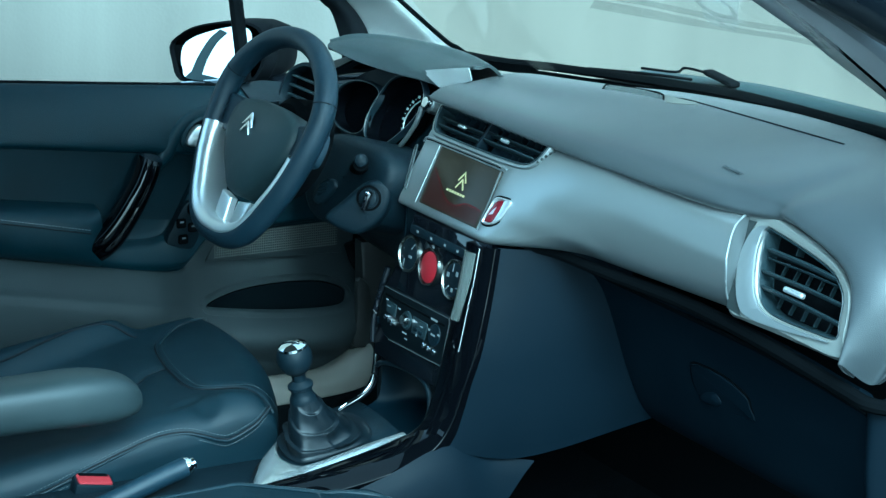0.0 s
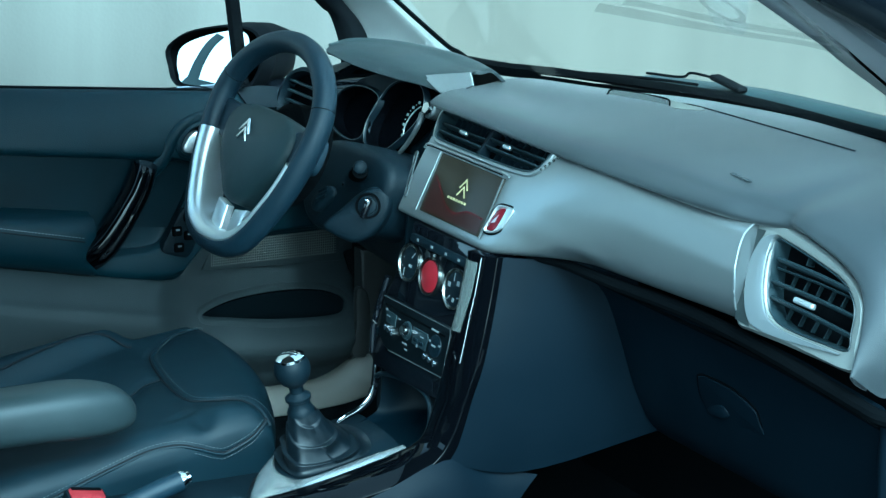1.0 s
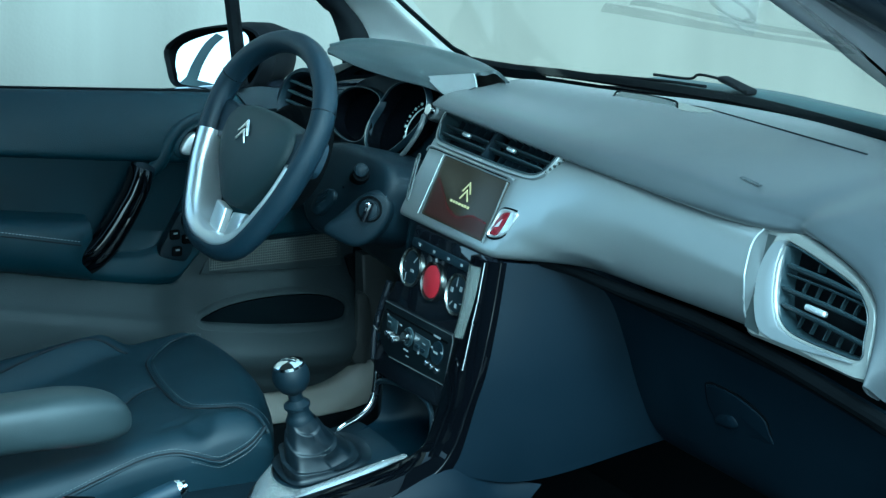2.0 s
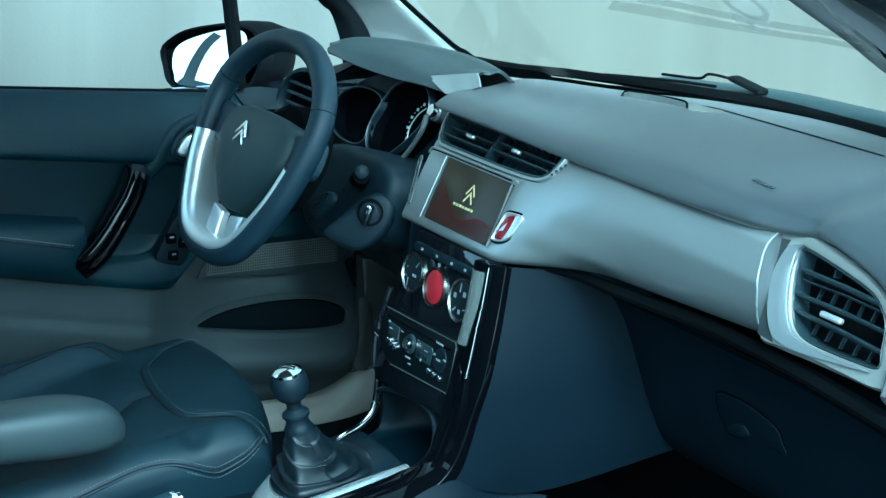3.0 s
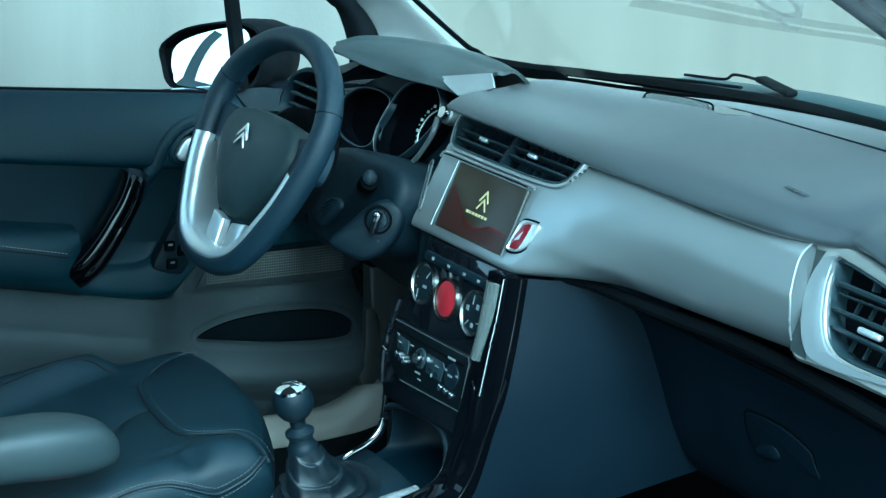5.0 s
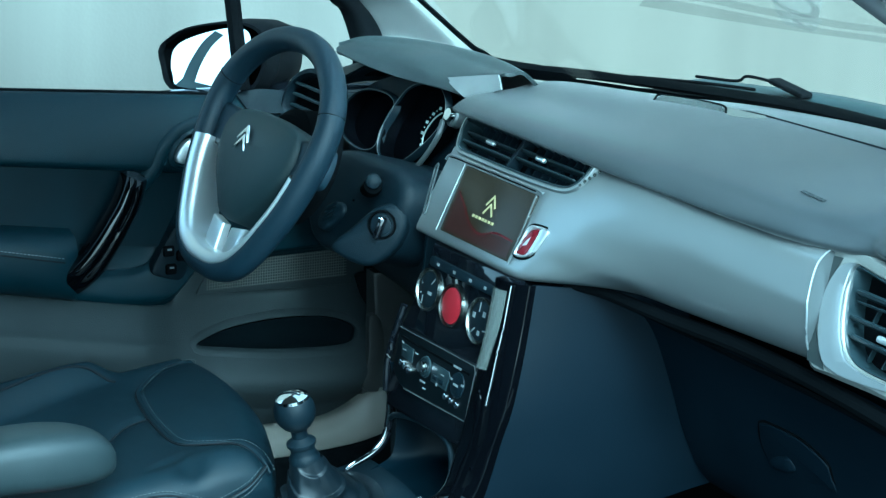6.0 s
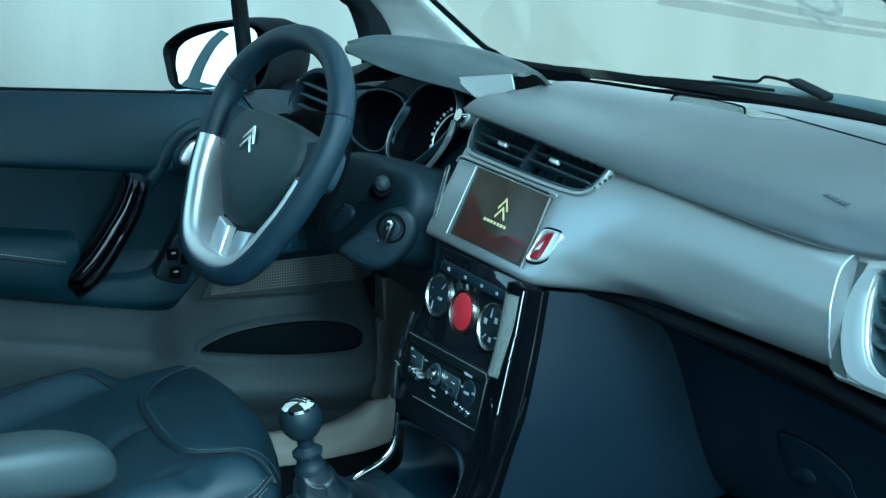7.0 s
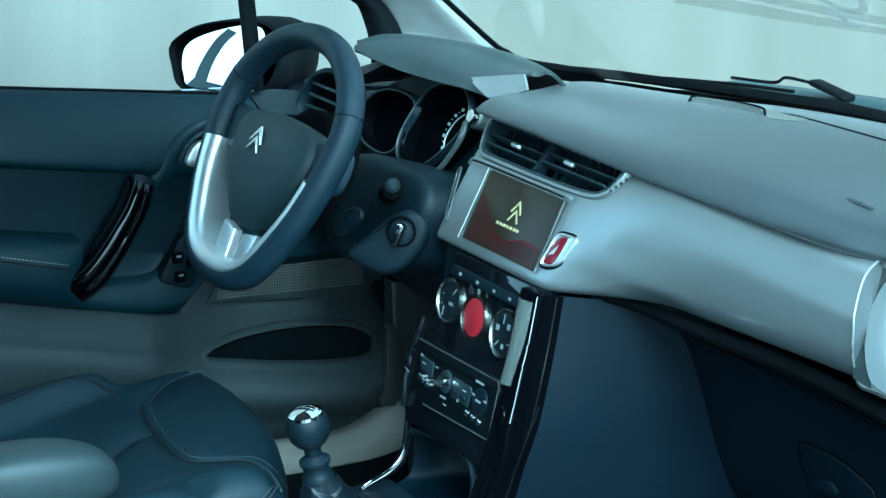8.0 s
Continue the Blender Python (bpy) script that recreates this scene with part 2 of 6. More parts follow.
def outline(pts, n=8):
    """A smooth closed outline through points in a face's own plane."""
    return [(p.x, p.y) for p in spline([(x, y, 0) for x, y in pts], n, closed=True)]


def around(pts, n=64):
    """The outline cut anew at even angles about its middle."""
    cx, cy = sum(p[0] for p in pts) / len(pts), sum(p[1] for p in pts) / len(pts)
    out = []
    for k in range(n):
        a = math.tau * k / n
        dx, dy = math.cos(a), math.sin(a)
        best = 0.0
        for (x0, y0), (x1, y1) in zip(pts, pts[1:] + pts[:1]):
            ex, ey = x1 - x0, y1 - y0
            det = dx * -ey + ex * dy
            if abs(det) < 1e-12:
                continue
            r = ((x0 - cx) * -ey + ex * (y0 - cy)) / det
            s = (dx * (y0 - cy) - dy * (x0 - cx)) / det
            if -1e-6 <= s <= 1 + 1e-6 and r > best:
                best = r
        out.append((cx + dx * best, cy + dy * best))
    return out


def collar(rows, n=64):
    """A ring through outlines (points, height), in order."""
    return grid([[(x, y, z) for x, y in around(p, n)] for p, z in rows], closed_v=True)


def shrunk(pts, d):
    """The outline drawn in towards its middle by about d."""
    cx, cy = sum(p[0] for p in pts) / len(pts), sum(p[1] for p in pts) / len(pts)
    out = []
    for x, y in pts:
        r = math.hypot(x - cx, y - cy)
        out.append((cx + (x - cx) * (r - d) / r, cy + (y - cy) * (r - d) / r))
    return out


def grown(pts, d):
    """The outline moved outwards along its own edges by d."""
    area = sum(a[0] * b[1] - b[0] * a[1] for a, b in zip(pts, pts[1:] + pts[:1]))
    s = d if area > 0 else -d
    out = []
    for k, (x, y) in enumerate(pts):
        (x0, y0), (x1, y1) = pts[k - 1], pts[(k + 1) % len(pts)]
        n = math.hypot(x1 - x0, y1 - y0)
        out.append((x + s * (y1 - y0) / n, y - s * (x1 - x0) / n))
    return out


def domed(pts, depth, r, dome=0.002):
    """A body like plate() with softly rounded edges and a slightly domed face."""
    rows = [(pts, -depth), (pts, -r * 1.2), (shrunk(pts, r * 0.15), -r * 0.6), (shrunk(pts, r * 0.5), -r * 0.2), (shrunk(pts, r), 0.0), (shrunk(pts, r * 2.2), dome * 0.6)]
    return collar(rows + [([(x * 0.4 + 0.6 * sum(p[0] for p in pts) / len(pts), y * 0.4 + 0.6 * sum(p[1] for p in pts) / len(pts)) for x, y in pts], dome), ([(x * 0.02 + 0.98 * sum(p[0] for p in pts) / len(pts), y * 0.02 + 0.98 * sum(p[1] for p in pts) / len(pts)) for x, y in pts], dome)], 72)


def strip(a, b, steps):
    """A rounded band between two lines: steps of (share of the way across, height)."""
    return grid([[Vector((p.x, p.y, z)).lerp(Vector((q.x, q.y, z)), k) for p, q in zip(a, b)] for k, z in steps])


def bar(x, y, w, h, d=0.001, spin=0.0):
    """A flat bar on a face."""
    return moved(plate([(-w / 2, -h / 2), (w / 2, -h / 2), (w / 2, h / 2), (-w / 2, h / 2)], d), pose(x, y, d) @ pose(0, 0, 0, 0, 0, spin))


def inside(pts, x, y):
    """Whether a place lies inside an outline."""
    odd = False
    for (x0, y0), (x1, y1) in zip(pts, pts[1:] + pts[:1]):
        if (y0 > y) != (y1 > y) and x < x0 + (y - y0) * (x1 - x0) / (y1 - y0):
            odd = not odd
    return odd


def stitches(path, step=0.006, length=0.0040, r=0.0007):
    """A row of thread stitches along a line."""
    out, acc = [], 0.0
    for a, b in zip(path, path[1:]):
        a, b = Vector(a), Vector(b)
        seg = (b - a).length
        while acc < seg:
            p = a.lerp(b, acc / seg)
            d = (b - a).normalized() * length / 2
            out.append(sweep([p - d, p, p + d], [r * 0.6, r, r * 0.6], 5))
            acc += step
        acc -= seg
    return joined(*out)

# ---------------- surroundings ----------------
ground = part("ground", grid([[(x, y, 0) for x in (-400, -30, 0, 30, 400)] for y in (-400, -30, 0, 30, 400)]), GROUND, None)
tagged(ground, "grey concrete ground around the car", "ground", kind="structure")
wall = part("wall_west", box(-2.06, -1.74, -1.3, 12.0, -0.02, 3.2), CONCRETE, None)
tagged(wall, "pale grey concrete panel wall beside the car", "wall", kind="structure")
for k in range(3):
    y0 = -1.29 + 4.4 * k
    panel = part("panel", box(-1.74, -1.70, y0 + 0.0006, y0 + 4.3994, 0.0, 3.15, 0.001, 1), CONCRETE, wall)
# ---------------- car shell ----------------
shell = thing("car_shell", (0, -0.6, 0.0), "dark painted car shell with the passenger side open", "car body")
part("floor_pan", box(-0.74, 0.74, -1.9, 0.50, 0.22, 0.26), CARPET, shell, "black carpet")
part("roof", loft([[(x, y, 1.511 + 0.04 * (1 - (x / 0.6) ** 2) - 0.045 * ((y + 0.9) / 0.75) ** 2) for y in (-1.9, -1.5, -1.1, -0.7, -0.29)] for x in (-0.6, -0.3, 0, 0.3, 0.6)], d=0.004), PAINT, shell, "dark painted roof")
part("headliner", loft([[(x, y, 1.475 + 0.04 * (1 - (x / 0.6) ** 2) - 0.045 * ((y + 0.9) / 0.75) ** 2) for y in (-1.9, -1.5, -1.1, -0.7, -0.29)] for x in (-0.6, -0.3, 0, 0.3, 0.6)], d=0.03), HEADLINER, shell, "grey fabric headliner")
part("firewall", box(-0.74, 0.74, 0.42, 0.44, 0.26, 0.86), BLACK, shell)
part("rear_wall", box(-0.72, 0.72, -1.95, -1.91, 0.24, 1.10), CARPET, shell)
part("bonnet", loft([[(x, y, 0.80 - 0.10 * ((y - 0.4) / 1.2) ** 2 - 0.05 * (x / 0.7) ** 2) for y in (0.40, 0.8, 1.2, 1.6)] for x in (-0.72, -0.4, 0, 0.4, 0.72)], d=0.02), PAINT, shell)
part("front_end", box(-0.72, 0.72, 1.58, 1.66, 0.2, 0.68, 0.03), PAINT, shell)
for sx, nm in ((-1, "wing"), (1, "wing")):
    part(nm, box(sx * 0.74 - 0.02, sx * 0.74 + 0.02, 0.36, 1.62, 0.2, 0.71, 0.012), PAINT, shell)
# Rear sides lie out of view; added to block light from behind.
for sx in (-1, 1):
    part("rear_quarter", box(sx * 0.76 - 0.04, sx * 0.76 + 0.04, -1.95, -1.12, 0.2, 0.98, 0.02), PAINT, shell)
    part("rear_side", loft([[(sx * 0.75, y, 0.97), (sx * 0.71, y - 0.02, 1.2), (sx * 0.61, y - 0.05, 1.46)] for y in (-1.12, -1.4, -1.7, -1.95)], n_len=3, n_prof=4, d=0.03), PAINT, shell, "unseen opaque rear side added to block light")
part("driver_sill", box(-0.80, -0.64, -1.2, 0.40, 0.20, 0.335, 0.02), GREYP, shell, "grey plastic sill cover")
part("passenger_sill", box(0.66, 0.82, -1.2, 0.40, 0.18, 0.30, 0.02), PAINT, shell)
part("kick_panel", loft([[(-0.66, 0.115, 0.30), (-0.675, 0.12, 0.42), (-0.70, 0.125, 0.58)], [(-0.62, 0.17, 0.30), (-0.64, 0.18, 0.42), (-0.66, 0.18, 0.58)], [(-0.56, 0.30, 0.30), (-0.58, 0.30, 0.42), (-0.60, 0.30, 0.58)]], d=0.004), HARD, shell, "dark kick panel")

# windscreen edge on the dashboard, from the driver's side to the passenger's
BASE = [(-0.74, 0.36, 0.905), (-0.6, 0.34, 0.935), (-0.4, 0.305, 0.965), (-0.25, 0.285, 0.985), (0.0, 0.325, 1.002), (0.18, 0.33, 1.018), (0.38, 0.322, 1.033), (0.56, 0.30, 1.042), (0.72, 0.265, 1.042)]
EDGE_LINE = [(-0.668, 0.318, 0.945), (-0.627, 0.30, 0.948), (-0.543, 0.29, 0.955), (-0.43, 0.30, 0.966), (-0.347, 0.315, 0.972), (-0.195, 0.325, 0.987), (-0.046, 0.33, 1.001), (0.102, 0.328, 1.015), (0.247, 0.322, 1.023), (0.395, 0.305, 1.032), (0.489, 0.295, 1.038), (0.60, 0.272, 1.044), (0.72, 0.240, 1.046)]
band_rows = []
for k, p in enumerate(spline(EDGE_LINE, 5)):
    w = 0.35 + 0.65 * min(1.0, k / 14)
    band_rows.append([p + Vector(o) for o in ((0, 0.004, -0.016), (0, -0.001, 0.0), (0, 0.004 * w, 0.004 * w), (0, 0.016 * w, 0.0075 * w), (0, 0.030 * w, 0.006 * w), (0, 0.050 * w, -0.02))])
part("windscreen_band", grid(band_rows), BLACK, shell, "black windscreen edge", sharp=60)
scuttle_rows = []
for k, p in enumerate(spline(EDGE_LINE[5:], 5)):
    w = 0.3 + 0.7 * min(1.0, k / 22)
    scuttle_rows.append([p + Vector(o) for o in ((-0.02, 0.044, -0.01), (-0.02, 0.046, 0.004 * w), (-0.02, 0.058, 0.012 * w), (-0.02, 0.085, 0.013 * w), (-0.02, 0.11, -0.01), (-0.02, 0.12, -0.05))])
part("scuttle", grid(scuttle_rows), SCUTTLE, shell, "dark plastic scuttle", sharp=60)
TOP = [(-0.58, -0.28, 1.43), (-0.3, -0.30, 1.46), (0.0, -0.31, 1.47), (0.3, -0.30, 1.46), (0.57, -0.28, 1.43)]
low, high = spline(BASE, 4), spline(TOP, 8)
screen_rows = []
for k in range(9):
    t = k / 8
    screen_rows.append([low[j].lerp(high[j], t) + Vector((0, 0.10, 0.07)) * (t * (1 - t)) for j in range(len(low))])
pane = part("windscreen", thick(grid(screen_rows), 0.004), GLASS, shell, "clear windscreen")
pane.visible_shadow = False


def on_screen(j, t):
    """A place just inside the glass: column j along the lower edge, share t of the way up."""
    i = min(int(j), 31)
    a, b = low[i].lerp(low[i + 1], j - i), high[i].lerp(high[i + 1], j - i)
    return a.lerp(b, t) + Vector((0, 0.10, 0.07)) * (t * (1 - t)) + Vector((0, -0.006, -0.005))


def reflection_strip(lower, upper):
    """A thin film, painted as a reflection, between two lines of places on the glass."""
    a, b = spline([(*p, 0) for p in lower], 5), spline([(*p, 0) for p in upper], 5)
    return thick(grid([[on_screen(p.x, p.y) for p in a], [on_screen(p.x, p.y) for p in b]]), 0.0004)


# Bands and patch stand in for something reflected in the windscreen.
part("reflection_band", reflection_strip([(15.48, 0.274), (18.54, 0.270), (21.83, 0.274), (25.38, 0.295), (30.17, 0.347), (31.9, 0.375)], [(16.2, 0.308), (19.3, 0.306), (22.4, 0.302), (25.95, 0.318), (30.8, 0.378), (31.9, 0.400)]), GREYREFLECTION, pane, "faint grey band painted as a reflection in the glass")
part("reflection_band", reflection_strip([(17.62, 0.316), (19.41, 0.318), (22.44, 0.314), (25.95, 0.328), (31.0, 0.392), (31.9, 0.405)], [(18.6, 0.345), (20.2, 0.342), (22.99, 0.340), (26.65, 0.357), (31.4, 0.419), (31.9, 0.430)]), GREYREFLECTION, pane, "faint grey band painted as a reflection in the glass")
glass_image = part("reflection_patch", reflection_strip([(24.82, 0.438), (23.6, 0.374), (22.94, 0.332), (22.68, 0.300), (23.18, 0.289)], [(29.5, 0.519), (25.66, 0.367), (25.0, 0.330), (24.0, 0.295), (23.9, 0.290)]), PALEREFLECTION, pane, "pale patch painted as a reflection in the glass")
part("reflection_ring", thick(grid([[on_screen(24.9 + r * 1.25 * math.cos(a) + 0.9 * r * math.sin(a) * 0.6, 0.392 + r * 0.052 * math.sin(a)) + Vector((0, -0.0015, -0.001)) for a in (math.tau * k / 28 for k in range(28))] for r in (0.72, 1.0)], closed_v=True), 0.0004), GREYREFLECTION, glass_image)
part("reflection_dot", thick(grid([[on_screen(23.66 + r * 0.18 * math.cos(a), 0.316 + r * 0.008 * math.sin(a)) + Vector((0, -0.0015, -0.001)) for a in (math.tau * k / 14 for k in range(14))] for r in (0.1, 1.0)], closed_v=True), 0.0004), GREYREFLECTION, glass_image)

# pillars
pa = [(-0.685, 0.140, 0.925), (-0.69, 0.133, 0.960), (-0.69, 0.128, 0.981), (-0.69, 0.120, 1.001), (-0.69, 0.103, 1.026), (-0.69, 0.075, 1.057), (-0.665, -0.03, 1.17), (-0.60, -0.24, 1.40)]
pb = [(-0.62, 0.292, 0.946), (-0.62, 0.267, 0.963), (-0.62, 0.256, 0.968), (-0.62, 0.240, 0.979), (-0.62, 0.198, 1.013), (-0.62, 0.136, 1.065), (-0.605, 0.0, 1.18), (-0.57, -0.24, 1.42)]
p1 = [Vector(a).lerp(Vector(b), 0.08) + Vector((0.006, -0.003, 0.002)) for a, b in zip(pa, pb)]
p2 = [Vector(a).lerp(Vector(b), 0.40) + Vector((0.016, -0.006, 0.005)) for a, b in zip(pa, pb)]
p3 = [Vector(a).lerp(Vector(b), 0.72) + Vector((0.026, -0.004, 0.007)) for a, b in zip(pa, pb)]
part("pillar_trim", loft([spline(p, 4) for p in (pa, p1, p2, p3, pb)], n_len=5, n_prof=1, d=0.006), PALE, shell, "pale grey pillar trim")
part("pillar_edge", sweep(spline([Vector(p) + Vector((-0.002, 0.006, 0.002)) for p in pb], 5), 0.0042, 8), BLACK, shell)
da = [(-0.725, 0.100, 0.925), (-0.72, 0.096, 0.957), (-0.72, 0.092, 0.978), (-0.72, 0.082, 1.008), (-0.72, 0.069, 1.035), (-0.72, 0.046, 1.054), (-0.70, -0.07, 1.17), (-0.62, -0.30, 1.39)]
dm = [Vector(a).lerp(Vector(b), 0.5) + Vector((0.010, -0.006, 0.0)) for a, b in zip(da, pa)]
part("door_seal", loft([spline(p, 4) for p in (da, dm, [Vector(p) + Vector((-0.003, 0.003, 0)) for p in pa])], n_len=6, n_prof=1, d=0.006), RUBBER, shell, "black rubber door seal")
part("seal_bead", sweep(spline([Vector(p) + Vector((0.001, 0.002, 0)) for p in dm], 5), 0.004, 8), RUBBER, shell)
ra = [(0.645, 0.335, 1.065), (0.60, 0.232, 1.142), (0.60, 0.135, 1.204), (0.60, 0.043, 1.258), (0.58, -0.20, 1.41)]
part("pillar_trim", sweep(spline(ra, 6), 0.033, 12, flat=0.8), PILLAR, shell, "dark grey pillar trim")
part("pillar", sweep(spline([(0.78, 0.36, 1.09), (0.70, 0.235, 1.216), (0.68, 0.14, 1.274), (0.67, 0.05, 1.320), (0.64, -0.18, 1.44)], 6), 0.060, 12), PAINT, shell, "dark painted pillar")
part("roof_rail", sweep(spline([(0.645, -0.16, 1.43), (0.63, -0.4, 1.465), (0.62, -0.9, 1.47), (0.62, -1.4, 1.45), (0.62, -1.9, 1.39)], 5), 0.04, 10), PAINT, shell)
part("roof_rail", sweep(spline([(-0.605, -0.25, 1.40), (-0.62, -0.5, 1.445), (-0.62, -0.9, 1.46), (-0.62, -1.4, 1.44), (-0.62, -1.9, 1.38)], 5), 0.035, 10), PAINT, shell)

# ---------------- passenger's door, swung open: unseen, added to block light ---
blocking_door = thing("light_blocking_door", (0.80, 0.34, 0.30), "unseen open passenger door added to block light", "car door")
PD = pose(0.80, 0.34, 0.0, 0, 0, -28)
part("outer_skin", moved(box(0.03, 1.05, 0.03, 0.07, 0.30, 0.92, 0.015), PD), PAINT, blocking_door, "dark painted outer skin")
part("trim_panel", moved(loft([[(x, 0.03, 0.90), (x, -0.01, 0.88), (x, -0.02, 0.76), (x, -0.045, 0.70), (x, -0.02, 0.64), (x, -0.05, 0.50), (x, -0.01, 0.36), (x, 0.03, 0.32)] for x in (0.04, 0.3, 0.6, 0.9, 1.04)], n_len=3, n_prof=3, d=0.004), PD), DOORP, blocking_door, "black trim panel")
part("hinge", moved(box(-0.045, 0.04, 0.02, 0.06, 0.45, 0.53, 0.008), PD), PAINT, blocking_door)

# ---------------- wiper ----------------
wiper = thing("windscreen_wiper", (0.10, 0.34, 1.03), "black windscreen wiper lying along the glass", "wiper")
part("blade", sweep(spline([(-0.34, 0.37, 0.973), (-0.158, 0.37, 0.997), (-0.04, 0.37, 1.010)], 6), 0.0024, 8), RUBBER, wiper)
part("arm", sweep(spline([(-0.18, 0.37, 1.003), (-0.085, 0.37, 1.014), (-0.060, 0.37, 1.025), (-0.017, 0.37, 1.028), (0.02, 0.37, 1.028)], 6), 0.0022, 8), RUBBER, wiper)
part("pivot_cap", moved(box(-0.038, 0.038, -0.010, 0.010, -0.0042, 0.0042, 0.003, 3), pose(0.040, 0.37, 1.027, 0, 6, 0)), RUBBER, wiper)
# ---------------- dashboard ----------------
dash = thing("dashboard", (0.0, 0.15, 0.28), "dark soft-touch dashboard with satin silver trim band", "dashboard")
# the padded top: profiles (y, z) from the windscreen over the front lip, along the car's width
XS = (-0.15, 0.0, 0.18, 0.38, 0.5, 0.562, 0.603)
C0 = ((0.285, 0.985), (0.32, 1.0), (0.325, 1.016), (0.317, 1.031), (0.302, 1.037), (0.292, 1.04), (0.285, 1.04))
C1 = ((0.12, 1.016), (0.145, 1.022), (0.212, 1.027), (0.23, 1.028), (0.237, 1.028), (0.24, 1.028), (0.238, 1.027))
C2 = ((0.04, 1.01), (0.05, 1.01), (0.06, 1.01), (0.065, 1.006), (0.072, 1.002), (0.08, 1.0), (0.09, 0.995))
C3 = ((-0.022, 1.004), (-0.022, 1.004), (-0.008, 0.998), (0.016, 0.99), (0.028, 0.986), (0.044, 0.982), (0.058, 0.979))
C4 = ((-0.047, 0.986), (-0.047, 0.986), (-0.032, 0.979), (-0.007, 0.971), (0.012, 0.967), (0.035, 0.964), (0.056, 0.963))
C5 = ((0.0, 0.975), (0.0, 0.975), (0.0, 0.97), (0.02, 0.962), (0.06, 0.945), (0.07, 0.95), (0.09, 0.95))
# outline of the passenger vent's pod, in its own plane
POD = facing((0.6526, 0.037, 0.868), 17, 7)
po = outline([(-0.121, 0.089), (-0.095, 0.098), (-0.0632, 0.1022), (-0.020, 0.0955), (0.0344, 0.0820), (0.0805, 0.0642), (0.1085, 0.0420), (0.1190, 0.0158), (0.1225, -0.019), (0.1250, -0.0465), (0.060, -0.0455), (0.0031, -0.0425), (-0.055, -0.0410), (-0.087, -0.0365), (-0.102, 0.0053), (-0.113, 0.050)], 5)
pi = outline([(-0.0608, 0.0827), (-0.0458, 0.0832), (0.0029, 0.0741), (0.0624, 0.0594), (0.0875, 0.0440), (0.1011, 0.0259), (0.1052, -0.0018), (0.1073, -0.0243), (0.0669, -0.0267), (-0.0035, -0.0236), (-0.0331, -0.0128), (-0.0491, 0.0092), (-0.0589, 0.0442)], 5)
# past the trim the lip runs round the vent's pod: places on its outline, and how the pad falls away from them
LIP = ((-0.015, 0.098), (0.068, 0.0735), (0.110, 0.045), (0.1245, 0.000), (0.1275, -0.038), (0.1275, -0.060))
FALL = ((0.655, 0.092, 0.994), (0.735, 0.094, 0.981), (0.791, 0.092, 0.953), (0.814, 0.086, 0.915), (0.818, 0.078, 0.850), (0.803, 0.068, 0.794))
SHOULDER = ((0.655, 0.235, 1.026), (0.745, 0.225, 1.022), (0.815, 0.21, 1.015), (0.845, 0.20, 0.995), (0.850, 0.13, 0.900), (0.838, 0.076, 0.826))
EDGE = ((0.65, 0.275, 1.040), (0.75, 0.26, 1.040), (0.81, 0.25, 1.040), (0.835, 0.24, 1.035), (0.852, 0.20, 0.960), (0.856, 0.13, 0.850))
pad = [[(x, *c[i]) for c in (C0, C1, C2, C3, C4, C5)] for i, x in enumerate(XS)]
for (u, v), fall, shoulder, far in zip(LIP, FALL, SHOULDER, EDGE):
    pad.append([far, shoulder, fall, POD @ Vector((u * 1.05, v + 0.009, 0.013)), POD @ Vector((u, v, -0.002)), POD @ Vector((u * 0.95, v - 0.006, -0.03))])
part("top_pad", loft(pad, n_len=10, n_prof=10, d=0.004), SOFT, dash, sharp=60)
part("pad_seam", sweep(spline([(0.150, 0.206, 1.0270), (0.19, 0.217, 1.0275), (0.397, 0.232, 1.0285), (0.505, 0.240, 1.0285)], 6), 0.0016, 6), SEAM, dash, "dark seam in the dashboard top")
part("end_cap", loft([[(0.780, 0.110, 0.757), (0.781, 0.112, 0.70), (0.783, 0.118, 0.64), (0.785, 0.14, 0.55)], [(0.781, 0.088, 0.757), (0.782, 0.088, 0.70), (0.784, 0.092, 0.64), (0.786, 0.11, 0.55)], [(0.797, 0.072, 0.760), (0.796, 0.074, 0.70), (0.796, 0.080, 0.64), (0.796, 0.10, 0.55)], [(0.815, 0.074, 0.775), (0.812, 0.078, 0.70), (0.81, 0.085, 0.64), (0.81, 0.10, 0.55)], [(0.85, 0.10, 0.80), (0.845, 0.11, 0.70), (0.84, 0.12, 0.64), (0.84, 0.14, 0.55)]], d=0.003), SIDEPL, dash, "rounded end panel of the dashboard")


def trim_face(x):
    """The silver band's section at x: points from top to bottom."""
    centre = ((0.0, 0.988), (-0.022, 0.970), (-0.045, 0.938), (-0.066, 0.90), (-0.085, 0.862), (-0.100, 0.830), (-0.085, 0.822))
    side = ((0.005, 0.984), (-0.024, 0.966), (-0.038, 0.930), (-0.040, 0.895), (-0.035, 0.862), (-0.020, 0.838), (0.004, 0.826))
    off = max(0.0, x - 0.2) * 0.125
    drop = max(0.0, x - 0.2) * 0.05
    out = []
    for n, (a, b) in enumerate(zip(centre, side)):
        k = min(1.0, max(0.0, (x - 0.105) / (0.30, 0.30, 0.29, 0.27, 0.23, 0.16, 0.09)[n]))
        k = k * k * (3 - 2 * k)
        out.append((x, a[0] * (1 - k) + (b[0] + off) * k, a[1] * (1 - k) + (b[1] - drop * (1 if b[1] > 0.9 else 0.1)) * k))
    return out


VENT = facing((0.0, -0.033, 0.957), 33)
VENT_IN = VENT.inverted()


